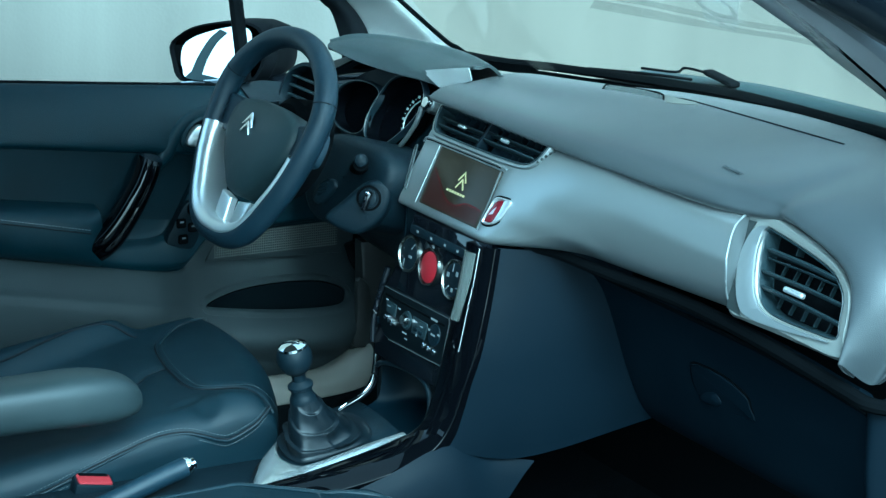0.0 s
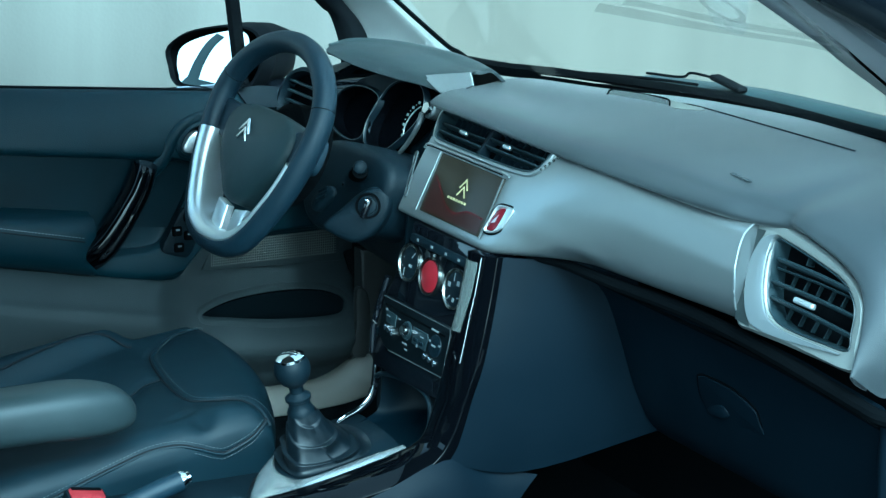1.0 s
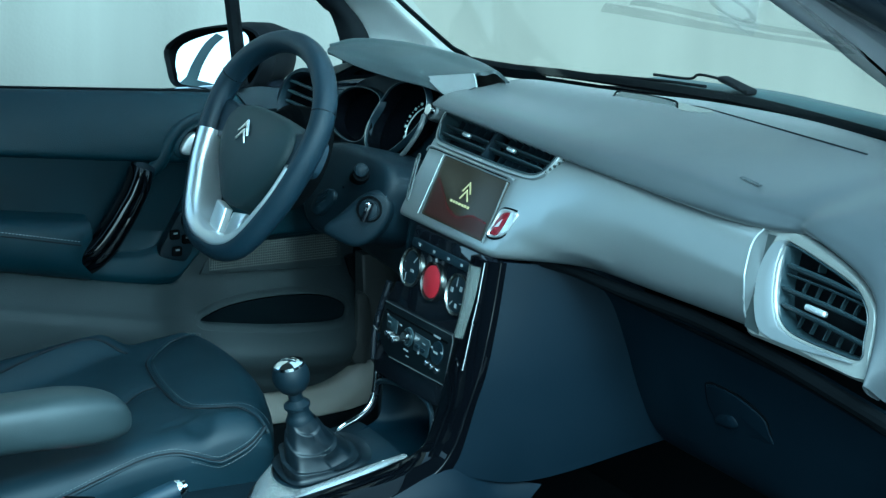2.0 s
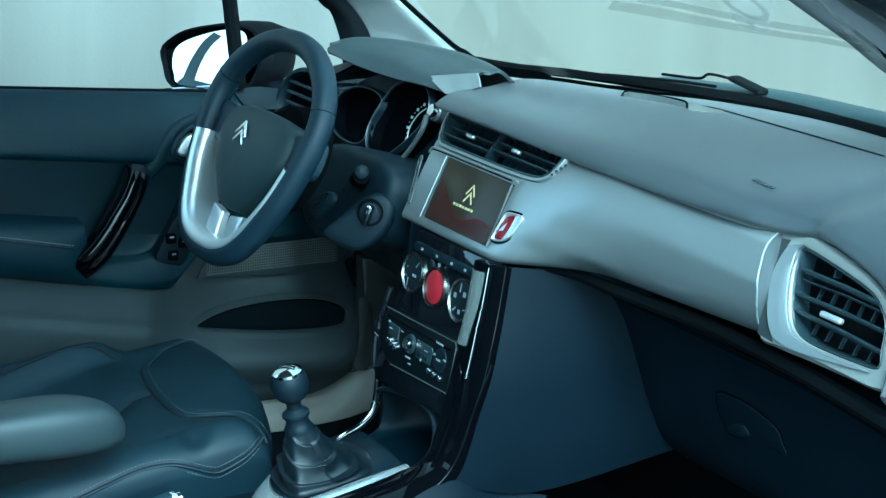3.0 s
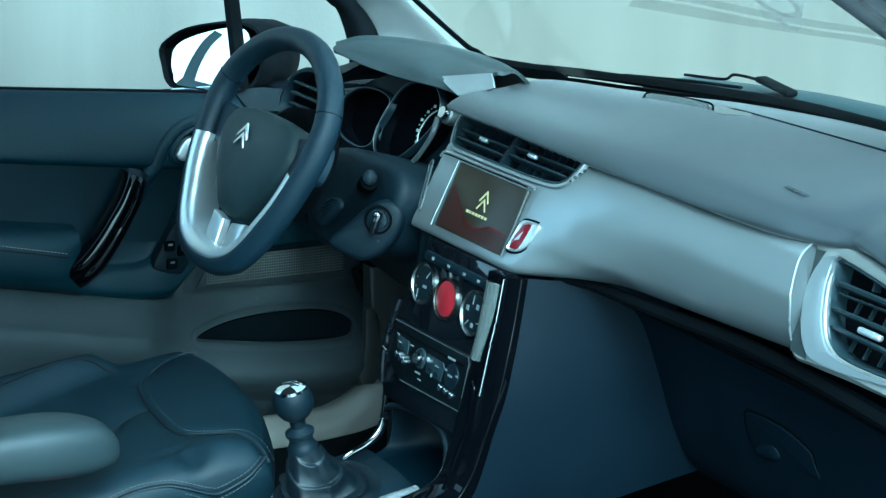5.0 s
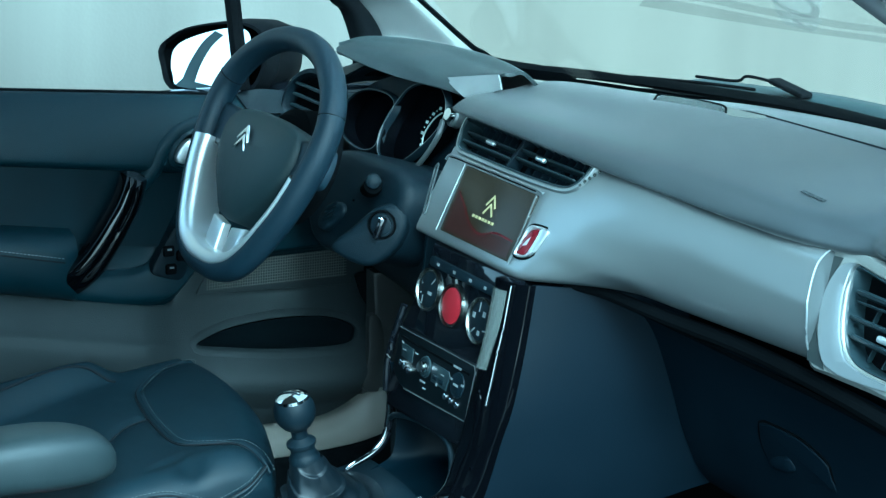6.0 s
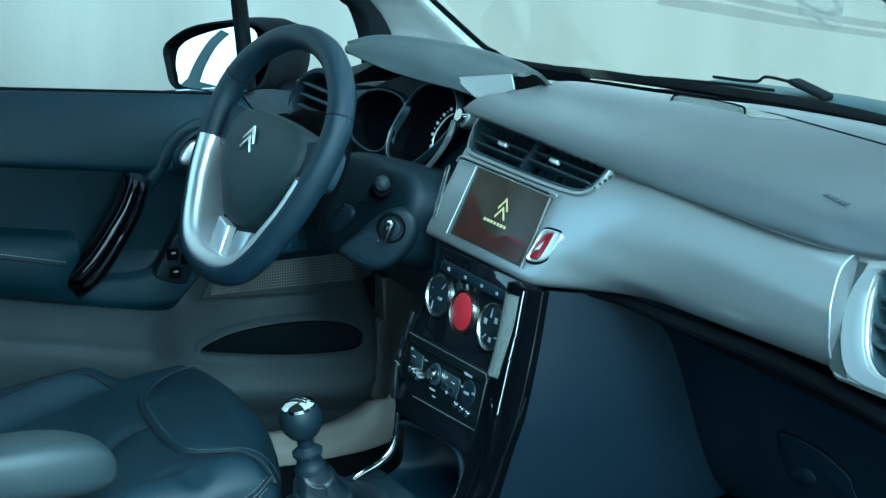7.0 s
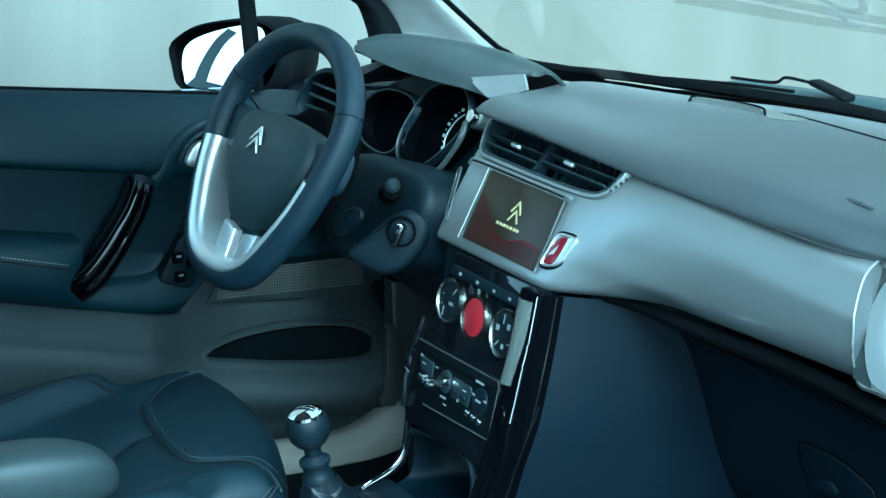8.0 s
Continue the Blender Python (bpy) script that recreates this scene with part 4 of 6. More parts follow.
c_out = spline([(-0.0560, 0.0870, 0), (-0.0690, 0.0840, 0), (-0.0825, 0.0723, 0), (-0.0904, 0.0403, 0), (-0.0843, 0.0041, 0), (-0.0705, -0.0226, 0), (-0.0496, -0.0350, 0), (0.0023, -0.0372, 0), (0.1001, -0.0312, 0)], 5)
c_in = spline([(-0.0545, 0.0855, 0), (-0.0605, 0.0800, 0), (-0.0622, 0.0700, 0), (-0.0615, 0.0442, 0), (-0.0518, 0.0092, 0), (-0.0355, -0.0150, 0), (-0.0200, -0.0225, 0), (0.0100, -0.0275, 0), (0.1000, -0.0300, 0)], 5)
panel_l = spline([(-0.1175, 0.086, 0.0058), (-0.1105, 0.050, 0.0058), (-0.1020, 0.005, 0.0058), (-0.0880, -0.0330, 0.0058)], 6)
panel_r = spline([(-0.0780, 0.088, 0.0066), (-0.0925, 0.045, 0.0066), (-0.0870, 0.003, 0.0066), (-0.0600, -0.037, 0.0066)], 6)
part("pod_panel", moved(thick(grid([[a.lerp(b, k) for a, b in zip(panel_l, panel_r)] for k in (0.0, 0.25, 0.5, 0.75, 1.0)]), 0.001), POD), DARKPAINT, pod, "dark glossy strip beside the vent")
part("pod_crescent", moved(grid([[Vector((p.x, p.y, z)).lerp(Vector((q.x, q.y, z)), k) for p, q in zip(c_out, c_in)] for k, z in ((0.0, 0.004), (0.02, 0.0080), (0.06, 0.0090), (0.5, 0.0085), (0.92, 0.0080), (0.97, 0.0070), (1.0, 0.002))]), POD), CRESCENT, pod, "bright satin crescent")
for a, b, r in (((-0.0490, 0.0565), (0.0945, 0.0455), 0.0040), ((-0.0500, 0.0462), (0.0985, 0.0385), 0.0016), ((-0.0500, 0.0275), (0.1030, 0.0172), 0.0032), ((-0.0430, 0.0075), (0.1040, -0.0065), 0.0034)):
    part("slat", moved(sweep([(a[0], a[1], -0.006), ((a[0] + b[0]) / 2, (a[1] + b[1]) / 2 + 0.002, -0.002), (b[0], b[1], -0.006)], r, 8, flat=2.4, up=(0, 0.25, 1)), POD), VENTPL, pod)
part("fin", moved(box(-0.0080, -0.0060, 0.060, 0.078, -0.022, -0.008), POD), VENTPL, pod)
for k in range(6):
    part("fin", moved(box(-0.0008, 0.0008, -0.010, 0.010, -0.020, -0.013), POD @ pose(-0.026 + 0.0226 * k, 0.0370 - 0.0017 * k, 0, 0, 0, -14)), VENTPL, pod)
    part("fin", moved(box(-0.0008, 0.0008, -0.010, 0.010, -0.020, -0.013), POD @ pose(-0.018 + 0.0236 * k, -0.0045 - 0.0022 * k, 0, 0, 0, -14)), VENTPL, pod)
part("vent_tab", moved(box(-0.018, 0.018, -0.004, 0.004, -0.003, 0.006, 0.003, 3), POD @ pose(0.0165, 0.0145, 0, 0, 0, -3)), SATIN, pod, "satin chrome vent tab")
dots = [moved(turned([(0.0034, 0), (0.0032, 0.003), (0, 0.0036)], 8), POD @ pose(-0.1035 + 0.0022 * k, 0.054 - 0.0098 * k, 0.0065)) for k in range(6)]
part("vent_wheel", joined(*dots), INLAY, pod)

# sun sensor on the dashboard top and the embossed airbag word
part("sensor_frame", sweep(spline([(0.036, 0.150, 1.0235), (0.020, 0.172, 1.026), (0.08, 0.188, 1.029), (0.126, 0.196, 1.030), (0.150, 0.184, 1.026)], 5), 0.0015, 8), BLACK, dash)
part("sensor_lens", loft([[(0.034, 0.148, 1.0225), (0.024, 0.170, 1.0265)], [(0.09, 0.166, 1.0235), (0.08, 0.186, 1.0295)], [(0.148, 0.182, 1.0245), (0.126, 0.194, 1.0295)]], d=0.003), LENS, dash, "grey translucent sensor lens")
part("sensor_wedge", loft([[(0.152, 0.182, 1.0255), (0.128, 0.198, 1.0295)], [(0.172, 0.182, 1.0262), (0.16, 0.206, 1.0285)], [(0.205, 0.208, 1.0275), (0.19, 0.216, 1.0280)]], d=0.002), WEDGE, dash, "pale wedge")
part("airbag_emboss", joined(*[moved(box(-0.0025, 0.0025, -0.003, 0.003, -0.0008, 0.0002), pose(0.468 + 0.0072 * k, 0.0672, 1.0048 - 0.0004 * k, 6, 0, 2)) for k in range(6)]), EMBOSS, dash)

# instruments
HOODL = [(-0.535, -0.030, 1.000), (-0.472, -0.030, 0.996), (-0.408, -0.022, 0.992), (-0.331, -0.012, 0.991), (-0.264, -0.003, 0.993), (-0.214, 0.004, 0.991), (-0.186, 0.008, 0.993)]
HOODM = [(-0.545, -0.025, 1.002), (-0.486, -0.020, 1.009), (-0.416, -0.008, 1.013), (-0.336, 0.001, 1.015), (-0.267, 0.009, 1.010), (-0.200, 0.016, 1.019), (-0.147, 0.022, 1.031)]
HOODN = [(-0.562, -0.012, 1.002), (-0.520, 0.010, 1.014), (-0.450, 0.034, 1.021), (-0.365, 0.046, 1.025), (-0.285, 0.046, 1.026), (-0.215, 0.044, 1.028), (-0.140, 0.036, 1.034)]
HOODT = [(-0.574, 0.004, 1.000), (-0.567, 0.050, 1.006), (-0.500, 0.085, 1.012), (-0.415, 0.100, 1.017), (-0.305, 0.095, 1.025), (-0.235, 0.085, 1.029), (-0.131, 0.052, 1.036)]
HOODR = [(-0.60, 0.12, 0.93), (-0.60, 0.20, 0.90), (-0.53, 0.25, 0.90), (-0.44, 0.27, 0.90), (-0.34, 0.27, 0.91), (-0.25, 0.20, 0.95), (-0.14, 0.09, 1.005)]
hood_rows = [spline(row, 5) for row in (HOODL, HOODM, HOODN, HOODT, HOODR)]
part("instrument_hood", loft([list(c) for c in zip(*hood_rows)], n_len=2, n_prof=6, d=0.005), HOODSHADE, dash, "soft instrument hood")
part("hood_facet", loft([[(-0.270, 0.0055, 1.006), (-0.200, 0.0115, 1.021), (-0.145, 0.0175, 1.0325)], [(-0.235, 0.001, 0.9985), (-0.194, 0.0065, 1.006), (-0.136, 0.0155, 1.024)], [(-0.205, -0.001, 0.992), (-0.182, 0.002, 0.9935), (-0.130, 0.0145, 1.015)]], n_prof=4, d=0.003), PALEFACET, dash, "pale hood corner")
INST = facing((-0.4, -0.01, 0.92), 22)
part("instrument_pod", moved(plate(outline([(-0.17, 0.02), (-0.12, 0.058), (-0.02, 0.085), (0.10, 0.092), (0.20, 0.085), (0.235, 0.03), (0.20, -0.06), (0.09, -0.075), (-0.05, -0.080), (-0.15, -0.060)], 5), 0.10, 0.01), INST @ pose(0, 0, -0.034)), HARD, dash)


def gauge(o, label):
    g = part("gauge_cowl", moved(collar([(grown(o, 0.0055), -0.004), (grown(o, 0.0042), 0.002), (grown(o, 0.002), 0.006), (o, 0.005), (grown(o, -0.0006), 0.002)], 64), INST), HARD, dash, label)
    part("gauge_wall", moved(collar([(grown(o, -0.0004), 0.003), (grown(o, -0.0015), -0.026)], 64), INST), DIALBLACK, g, "matt black inner wall")
    part("gauge_rim", moved(sweep([(x, y, 0.0056) for x, y in around(grown(o, 0.001), 64)], 0.0005, 6, closed=True), INST), GUNMETAL, g, "thin chrome rim")
    part("gauge_face", moved(plate(o, 0.004), INST @ pose(0, 0, -0.022)), DIALBLACK, g)
    return g


left_dial = outline([(-0.130, -0.025), (-0.130, -0.001), (-0.112, 0.0185), (-0.075, 0.0315), (-0.0265, 0.034), (0.004, 0.026), (0.004, 0.010), (-0.006, -0.0156), (-0.004, -0.0400), (-0.0312, -0.0525), (-0.0757, -0.0515), (-0.1082, -0.0424)], 5)
right_dial = outline([(0.0562, 0.0660), (0.0265, 0.0520), (0.0125, 0.0314), (0.0, 0.0008), (0.0, -0.0286), (0.0120, -0.0480), (0.0353, -0.0520), (0.0699, -0.0495), (0.0946, -0.0356), (0.1262, -0.0042), (0.1430, 0.0238), (0.1389, 0.0509), (0.1064, 0.0700)], 5)
gauge(left_dial, "dark gauge behind the steering wheel")
speedo = gauge(right_dial, "dark speed gauge with a lit scale")
arc = spline([(0.0783, -0.0142, 0), (0.0733, -0.0013, 0), (0.0765, 0.0134, 0), (0.0857, 0.0284, 0), (0.0987, 0.0385, 0)], 6)
part("scale_arc", moved(sweep(arc, 0.0011, 6), INST @ pose(0, 0, -0.019)), DIAL, speedo, "lit scale")
ticks = spline([(0.0756, -0.0148, 0), (0.0678, 0.0016, 0), (0.0695, 0.0185, 0), (0.0779, 0.0325, 0), (0.0903, 0.0433, 0)], 6)
for k in range(9):
    p = ticks[min(len(ticks) - 1, k * 3)]
    big = k % 2 == 0
    part("scale_mark", moved(bar(p.x, p.y, 0.0062 if big else 0.0022, 0.0044 if big else 0.0018, 0.0005), INST @ pose(0, 0, -0.0190)), DIAL, speedo)
trip = part("trip_knob", moved(turned([(0.0100, -0.01), (0.0100, 0.006), (0.0085, 0.010), (0, 0.0105)], 24), INST @ pose(0.159, 0.040, 0.000)), CHROME, dash, "chrome trip knob")
part("knob_collar", moved(turned([(0.0150, -0.012), (0.0150, 0.000), (0.0125, 0.003), (0.0110, 0.000)], 24), INST @ pose(0.159, 0.040, 0.000)), GUNMETAL, trip)
part("cowl_rib", sweep([INST @ Vector(p) for p in spline([(0.152, 0.030, 0.008), (0.150, 0.0, 0.006), (0.120, -0.045, 0.002), (0.09, -0.06, 0.0)], 5)], 0.004, 8), GUNMETAL, dash, "dark silver cowl edge")

# driver's side vent
DV = facing((-0.640, -0.022, 0.897), 15, 0)
dv = outline([(-0.07, -0.03), (-0.065, 0.02), (-0.02, 0.045), (0.04, 0.045), (0.07, 0.02), (0.065, -0.035), (0.0, -0.045)], 6)
dpod = part("vent_pod", moved(collar([(shrunk(dv, -0.012), -0.02), (shrunk(dv, -0.009), 0.004), (shrunk(dv, -0.002), 0.005), (dv, 0.0), (dv, -0.02)], 48), DV), HARD, dash, "dark driver's side vent")
part("pod_duct", moved(plate(dv, 0.004), DV @ pose(0, 0, -0.018)), BLACK, dpod)
for v in (0.025, 0.008, -0.009, -0.026):
    part("slat", moved(box(-0.062, 0.062, v - 0.002, v + 0.002, -0.012, 0.0, 0.001, 1), DV), VENTPL, dpod)
part("lower_dash", loft([[(-0.70, 0.04, 0.86), (-0.70, -0.04, 0.80), (-0.70, 0.05, 0.68), (-0.70, 0.20, 0.60)], [(-0.55, 0.02, 0.86), (-0.55, -0.05, 0.80), (-0.55, 0.02, 0.68), (-0.55, 0.18, 0.58)], [(-0.35, 0.02, 0.86), (-0.35, -0.05, 0.80), (-0.35, 0.0, 0.68), (-0.35, 0.16, 0.56)], [(-0.13, -0.02, 0.86), (-0.13, -0.07, 0.80), (-0.13, -0.06, 0.68), (-0.13, 0.0, 0.50)]], n_prof=4, n_len=5, d=0.004), HARD, dash)
part("dash_side", loft([[(-0.132, -0.09, 0.85), (-0.135, -0.10, 0.70), (-0.135, -0.12, 0.52)], [(-0.15, 0.02, 0.86), (-0.15, 0.02, 0.70), (-0.15, 0.02, 0.45)], [(-0.16, 0.2, 0.86), (-0.16, 0.2, 0.70), (-0.16, 0.2, 0.40)]], d=0.004), HARD, dash)
part("dash_end", loft([[(-0.72, 0.03, 0.90), (-0.66, 0.02, 0.945), (-0.56, -0.01, 0.955)], [(-0.72, 0.12, 0.915), (-0.66, 0.12, 0.955), (-0.58, 0.10, 0.975)], [(-0.72, 0.34, 0.90), (-0.66, 0.34, 0.925), (-0.58, 0.33, 0.945)]], d=0.004), HARD, dash)

# ---------------- steering column ----------------
column = thing("steering_column", (-0.27, -0.05, 0.74), "dark plastic steering column with ignition and stalks", "steering column")
COL = facing((-0.25, -0.13, 0.82), 15)
part("shroud", moved(domed(outline([(-0.16, 0.05), (-0.101, 0.080), (-0.02, 0.086), (0.06, 0.084), (0.095, 0.06), (0.090, 0.015), (0.060, -0.035), (-0.03, -0.060), (-0.119, -0.062), (-0.165, -0.02)], 5), 0.16, 0.016), COL), HARD, column)
KEY = facing((-0.185, -0.150, 0.823), 8, 45) @ pose(0.0173, 0.0077, 0)
lobe = outline([(-0.072, -0.035), (-0.047, -0.011), (-0.013, 0.021), (0.015, 0.029), (0.032, 0.017), (0.0335, -0.005), (0.022, -0.030), (0.001, -0.051), (-0.025, -0.060), (-0.062, -0.048)], 6)
part("ignition_lobe", moved(domed(lobe, 0.06, 0.009), KEY), HARD, column)
ign = part("ignition_ring", moved(turned([(0.0205, -0.002), (0.020, 0.003), (0.0175, 0.0035), (0.016, 0.0), (0.0, 0.0)], 32), KEY), BLACK, column)
part("ignition_barrel", moved(turned([(0.0145, 0.0), (0.014, 0.005), (0.012, 0.006), (0.0, 0.006)], 28), KEY), HARD, ign)
part("key_grip", moved(box(-0.0045, 0.0045, -0.019, 0.012, 0.0, 0.018, 0.003, 2), KEY @ pose(0.002, 0, 0.004, 0, 0, -18)), GLOSS, ign)
part("key_glint", moved(turned([(0.003, 0), (0.003, 0.003), (0, 0.004)], 10), KEY @ pose(0.004, 0.010, 0.0215)), CHROME, ign)
stalk = part("wiper_stalk", sweep([(-0.262, -0.115, 0.858), (-0.225, -0.130, 0.868), (-0.200, -0.140, 0.877), (-0.186, -0.146, 0.884)], [0.010, 0.012, 0.0135, 0.0125], 20), BLACK, column)
part("stalk_end", moved(turned([(0.0112, -0.010), (0.0110, 0.002), (0.0098, 0.006), (0.006, 0.0085), (0.0, 0.0092)], 24), look((-0.184, -0.147, 0.889), (-0.45, -0.02, 0.80))), HARD, stalk)
lever_knob = part("adjust_lever", moved(domed(outline([(-0.026, -0.022), (-0.024, -0.002), (-0.008, 0.016), (0.014, 0.020), (0.024, 0.010), (0.012, -0.008), (-0.008, -0.026)], 4), 0.03, 0.005), COL @ pose(-0.062, -0.010, 0.012, 0, 12, 0)), HARD, column)
for k in range(4):
    part("grip_rib", moved(box(-0.011, 0.011, -0.0010, 0.0010, -0.002, 0.003, 0.0008, 1), COL @ pose(-0.064, 0.002 - 0.006 * k, 0.0142, 0, 12, 40)), HARD, lever_knob)
part("column_boot", moved(turned([(0.085, -0.075), (0.080, -0.06), (0.072, -0.030), (0.06, -0.02)], 36), facing((-0.325, -0.246, 0.91), 25)), BLACK, column)
# ---------------- steering wheel ----------------
def spline_pairs(pts, n):
    return [(p.x, p.y) for p in spline([(x, y, 0) for x, y in pts], n)]


wheel = thing("steering_wheel", (-0.340, -0.246, 0.91), "black leather steering wheel with satin chrome spoke trim", "steering wheel")
WM = facing((-0.340, -0.246, 0.91), 25)
HALF = [(0.0, 0.160), (0.058, 0.153), (0.105, 0.133), (0.141, 0.104), (0.163, 0.068), (0.168, 0.028), (0.161, -0.018), (0.146, -0.064), (0.127, -0.099), (0.106, -0.132), (0.078, -0.158), (0.040, -0.172)]
RIM = HALF + [(0.0, -0.175)] + [(-x, y) for x, y in HALF[:0:-1]]
rim_path = spline([(x, y, 0) for x, y in RIM], 4, closed=True)
rim = part("rim", moved(sweep(rim_path, 0.0172, 16, closed=True, flat=1.12), WM), RIMLEATHER, wheel, "black leather rim")
for k in (15, len(rim_path) - 15):
    a, b = rim_path[k], rim_path[k + 1]
    ringpts = []
    d = (b - a).normalized()
    s = d.cross(Vector((0, 0, 1)))
    for j in range(20):
        t = math.tau * j / 20
        ringpts.append(a + s * (0.0171 * math.cos(t)) + Vector((0, 0, 1)) * (0.0192 * math.sin(t)))
    part("rim_joint", moved(sweep(ringpts, 0.0009, 5, closed=True), WM), SEAM, rim, "dark joint in the leather")
HUBH = [(0.06, 0.047), (0.098, 0.036), (0.112, 0.012), (0.106, -0.022), (0.084, -0.056), (0.058, -0.080), (0.034, -0.100), (0.016, -0.106)]
hub_o = outline([(0.0, 0.050)] + HUBH + [(0.0, -0.107)] + [(-x, y) for x, y in HUBH[::-1]], 4)
hub = part("hub", moved(collar([(hub_o, -0.040), (hub_o, -0.004), (shrunk(hub_o, 0.003), 0.003), (shrunk(hub_o, 0.010), 0.008), (shrunk(hub_o, 0.030), 0.014), (shrunk(hub_o, 0.055), 0.017), ([(x * 0.05, y * 0.05) for x, y in hub_o], 0.018)], 64), WM), HUBPL, wheel, "dark grey airbag cover")
for sx in (1, -1):
    part("spoke", moved(plate(outline([(sx * 0.090, 0.030), (sx * 0.150, 0.040), (sx * 0.168, 0.024), (sx * 0.165, -0.012), (sx * 0.130, -0.021), (sx * 0.095, -0.020)], 5), 0.026, 0.006, 3), WM @ pose(0, 0, -0.003)), RIMLEATHER, wheel)
    part("lower_spoke", moved(plate([(sx * 0.014, -0.100), (sx * 0.050, -0.094), (sx * 0.047, -0.125), (sx * 0.044, -0.166), (sx * 0.011, -0.168), (sx * 0.011, -0.130)], 0.014, 0.004, 3), WM @ pose(0, -0.014, 0.002, 3, 0, 0)), SATIN, wheel, "satin chrome lower spoke")
lining = []
for k in range(24, 73):
    p, q = rim_path[k], rim_path[k + 1]
    d = (q - p).normalized()
    inward = Vector((-d.y, d.x, 0))
    if inward.dot(p) > 0:
        inward = -inward
    w = min(1.0, max(0.0, (p.y + 0.035) / 0.05))
    w = 0.014 * w * w * (3 - 2 * w)
    lining.append([p + inward * o + Vector((0, 0, z)) for o, z in spline_pairs(((0.001, 0.0175), (0.004, 0.0200), (0.0100, 0.0195), (0.0155, 0.0172), (0.0190 + 0.2 * w, 0.0140), (0.0215 + 0.5 * w, 0.0090), (0.0230 + 0.7 * w, 0.0), (0.0235 + 0.7 * w, -0.034)), 3)])
part("spoke_trim", moved(grid(lining), WM), SATIN, wheel, "satin chrome spoke trim", sharp=70)
for v in (0.0, -0.013):
    part("hub_mark", moved(plate([(0.0, 0.012), (0.019, -0.010), (0.015, -0.012), (0.0, 0.003), (-0.015, -0.012), (-0.019, -0.010)], 0.003, 0.001), WM @ pose(-0.014, 0.012 + v, 0.0205)), CHROME, hub, "chrome mark")

# ---------------- seats ----------------


def seat_top(x, y, cx, top, front):
    """Height of a seat cushion at a place: bolsters up at the sides, hollow along the middle."""
    u = (x - cx) / 0.255
    v = (front - y) / 0.70
    high = 0.036 if u < 0 else 0.014
    k = min(1.0, max(0.0, (abs(u) - 0.30) / 0.28))
    bol = high * k * k * (3 - 2 * k) * min(1.0, max(0.0, (v - 0.20) / 0.2))
    hollow = -0.018 * (1 - min(1.0, abs(u) / 0.6) ** 2) * min(1.0, v * 2.5)
    return top + bol + hollow - 0.02 * max(0.0, 0.18 - v) / 0.18 - 0.012 * v


def roll(s, flat, r):
    """Rounds an edge: beyond flat the sheet turns down over a radius r and then hangs."""
    if abs(s) <= flat:
        return s, 0.0
    a = (abs(s) - flat) / r
    if a < math.pi / 2:
        return math.copysign(flat + r * math.sin(a), s), r * (1 - math.cos(a))
    return math.copysign(flat + r - 0.1 * r * (a - math.pi / 2), s), r + (a - math.pi / 2) * r


def sunk(x, y, lines):
    """How far the leather is drawn in along the seams."""
    d = 1.0
    for line in lines:
        for a, b in zip(line, line[1:]):
            ax, ay, bx, by = a[0], a[1], b[0], b[1]
            t = max(0.0, min(1.0, ((x - ax) * (bx - ax) + (y - ay) * (by - ay)) / ((bx - ax) ** 2 + (by - ay) ** 2)))
            d = min(d, math.hypot(x - ax - t * (bx - ax), y - ay - t * (by - ay)))
    return -0.0052 * math.exp(-((d / 0.009) ** 2)) + 0.0035 * (1 - math.exp(-((d / 0.04) ** 2)))


def cushion(cx, front, top, parent, hw=0.255, lines=()):
    rows = []
    for j in range(101):
        sy = -0.41 + 0.82 * j / 100
        yy, dy = roll(sy, 0.285, 0.065)
        row = []
        for i in range(97):
            sx = -(hw + 0.085) + (2 * hw + 0.17) * i / 96
            xx, dx = roll(sx, hw - 0.055, 0.055)
            k = min(1.0, max(0.0, (yy + 0.25) / 0.50))
            x = cx + xx
            y = front - 0.35 + yy - 0.088 * abs((xx + 0.05) / 0.30) ** 2.8 * k
            z = seat_top(x, y, cx, top, front) - min(0.17, math.hypot(dx, dy))
            if lines and math.hypot(dx, dy) < 0.03:
                z += sunk(x, y, lines)
            z += 0.0025 * noise.noise(Vector((x * 9, y * 9, top * 3)))
            row.append((x, y, z))
        rows.append(row)
    return part("cushion", grid(rows), LEATHER, parent, "black leather cushion", sharp=60)


def on_seat(pts, cx, front, top, lift=0.0, n=8):
    return [Vector((p.x, p.y, seat_top(p.x, p.y, cx, top, front) + lift)) for p in spline([(x, y, 0) for x, y in pts], n)]


def backrest(cx, y, parent):
    rows = []
    for j in range(13):
        t = j / 12
        w = 0.24 - 0.05 * t * t
        rows.append([(cx + w * math.cos(a) * (1 + 0.0 * t), y - 0.22 * t + 0.065 * math.sin(a) * (1.2 - 0.5 * t), 0.46 + 0.62 * t) for a in (math.tau * k / 24 for k in range(24))])
    part("backrest", grid(rows, closed_v=True), LEATHER, parent, "black leather backrest")


SX, SHW = -0.335, 0.22
seat = thing("driver_seat", (SX, -0.6, 0.26), "black leather driver's seat with pale stitching", "car seat")
FRONT_SEAM = [(-0.535, -0.258), (-0.512, -0.273), (-0.497, -0.324), (-0.458, -0.368), (-0.427, -0.385), (-0.349, -0.401), (-0.266, -0.408), (-0.228, -0.402), (-0.203, -0.376), (-0.182, -0.348), (-0.155, -0.330), (-0.127, -0.320)]
MID_SEAM = [(-0.345, -0.403), (-0.339, -0.438), (-0.311, -0.486), (-0.30, -0.56), (-0.30, -0.80)]
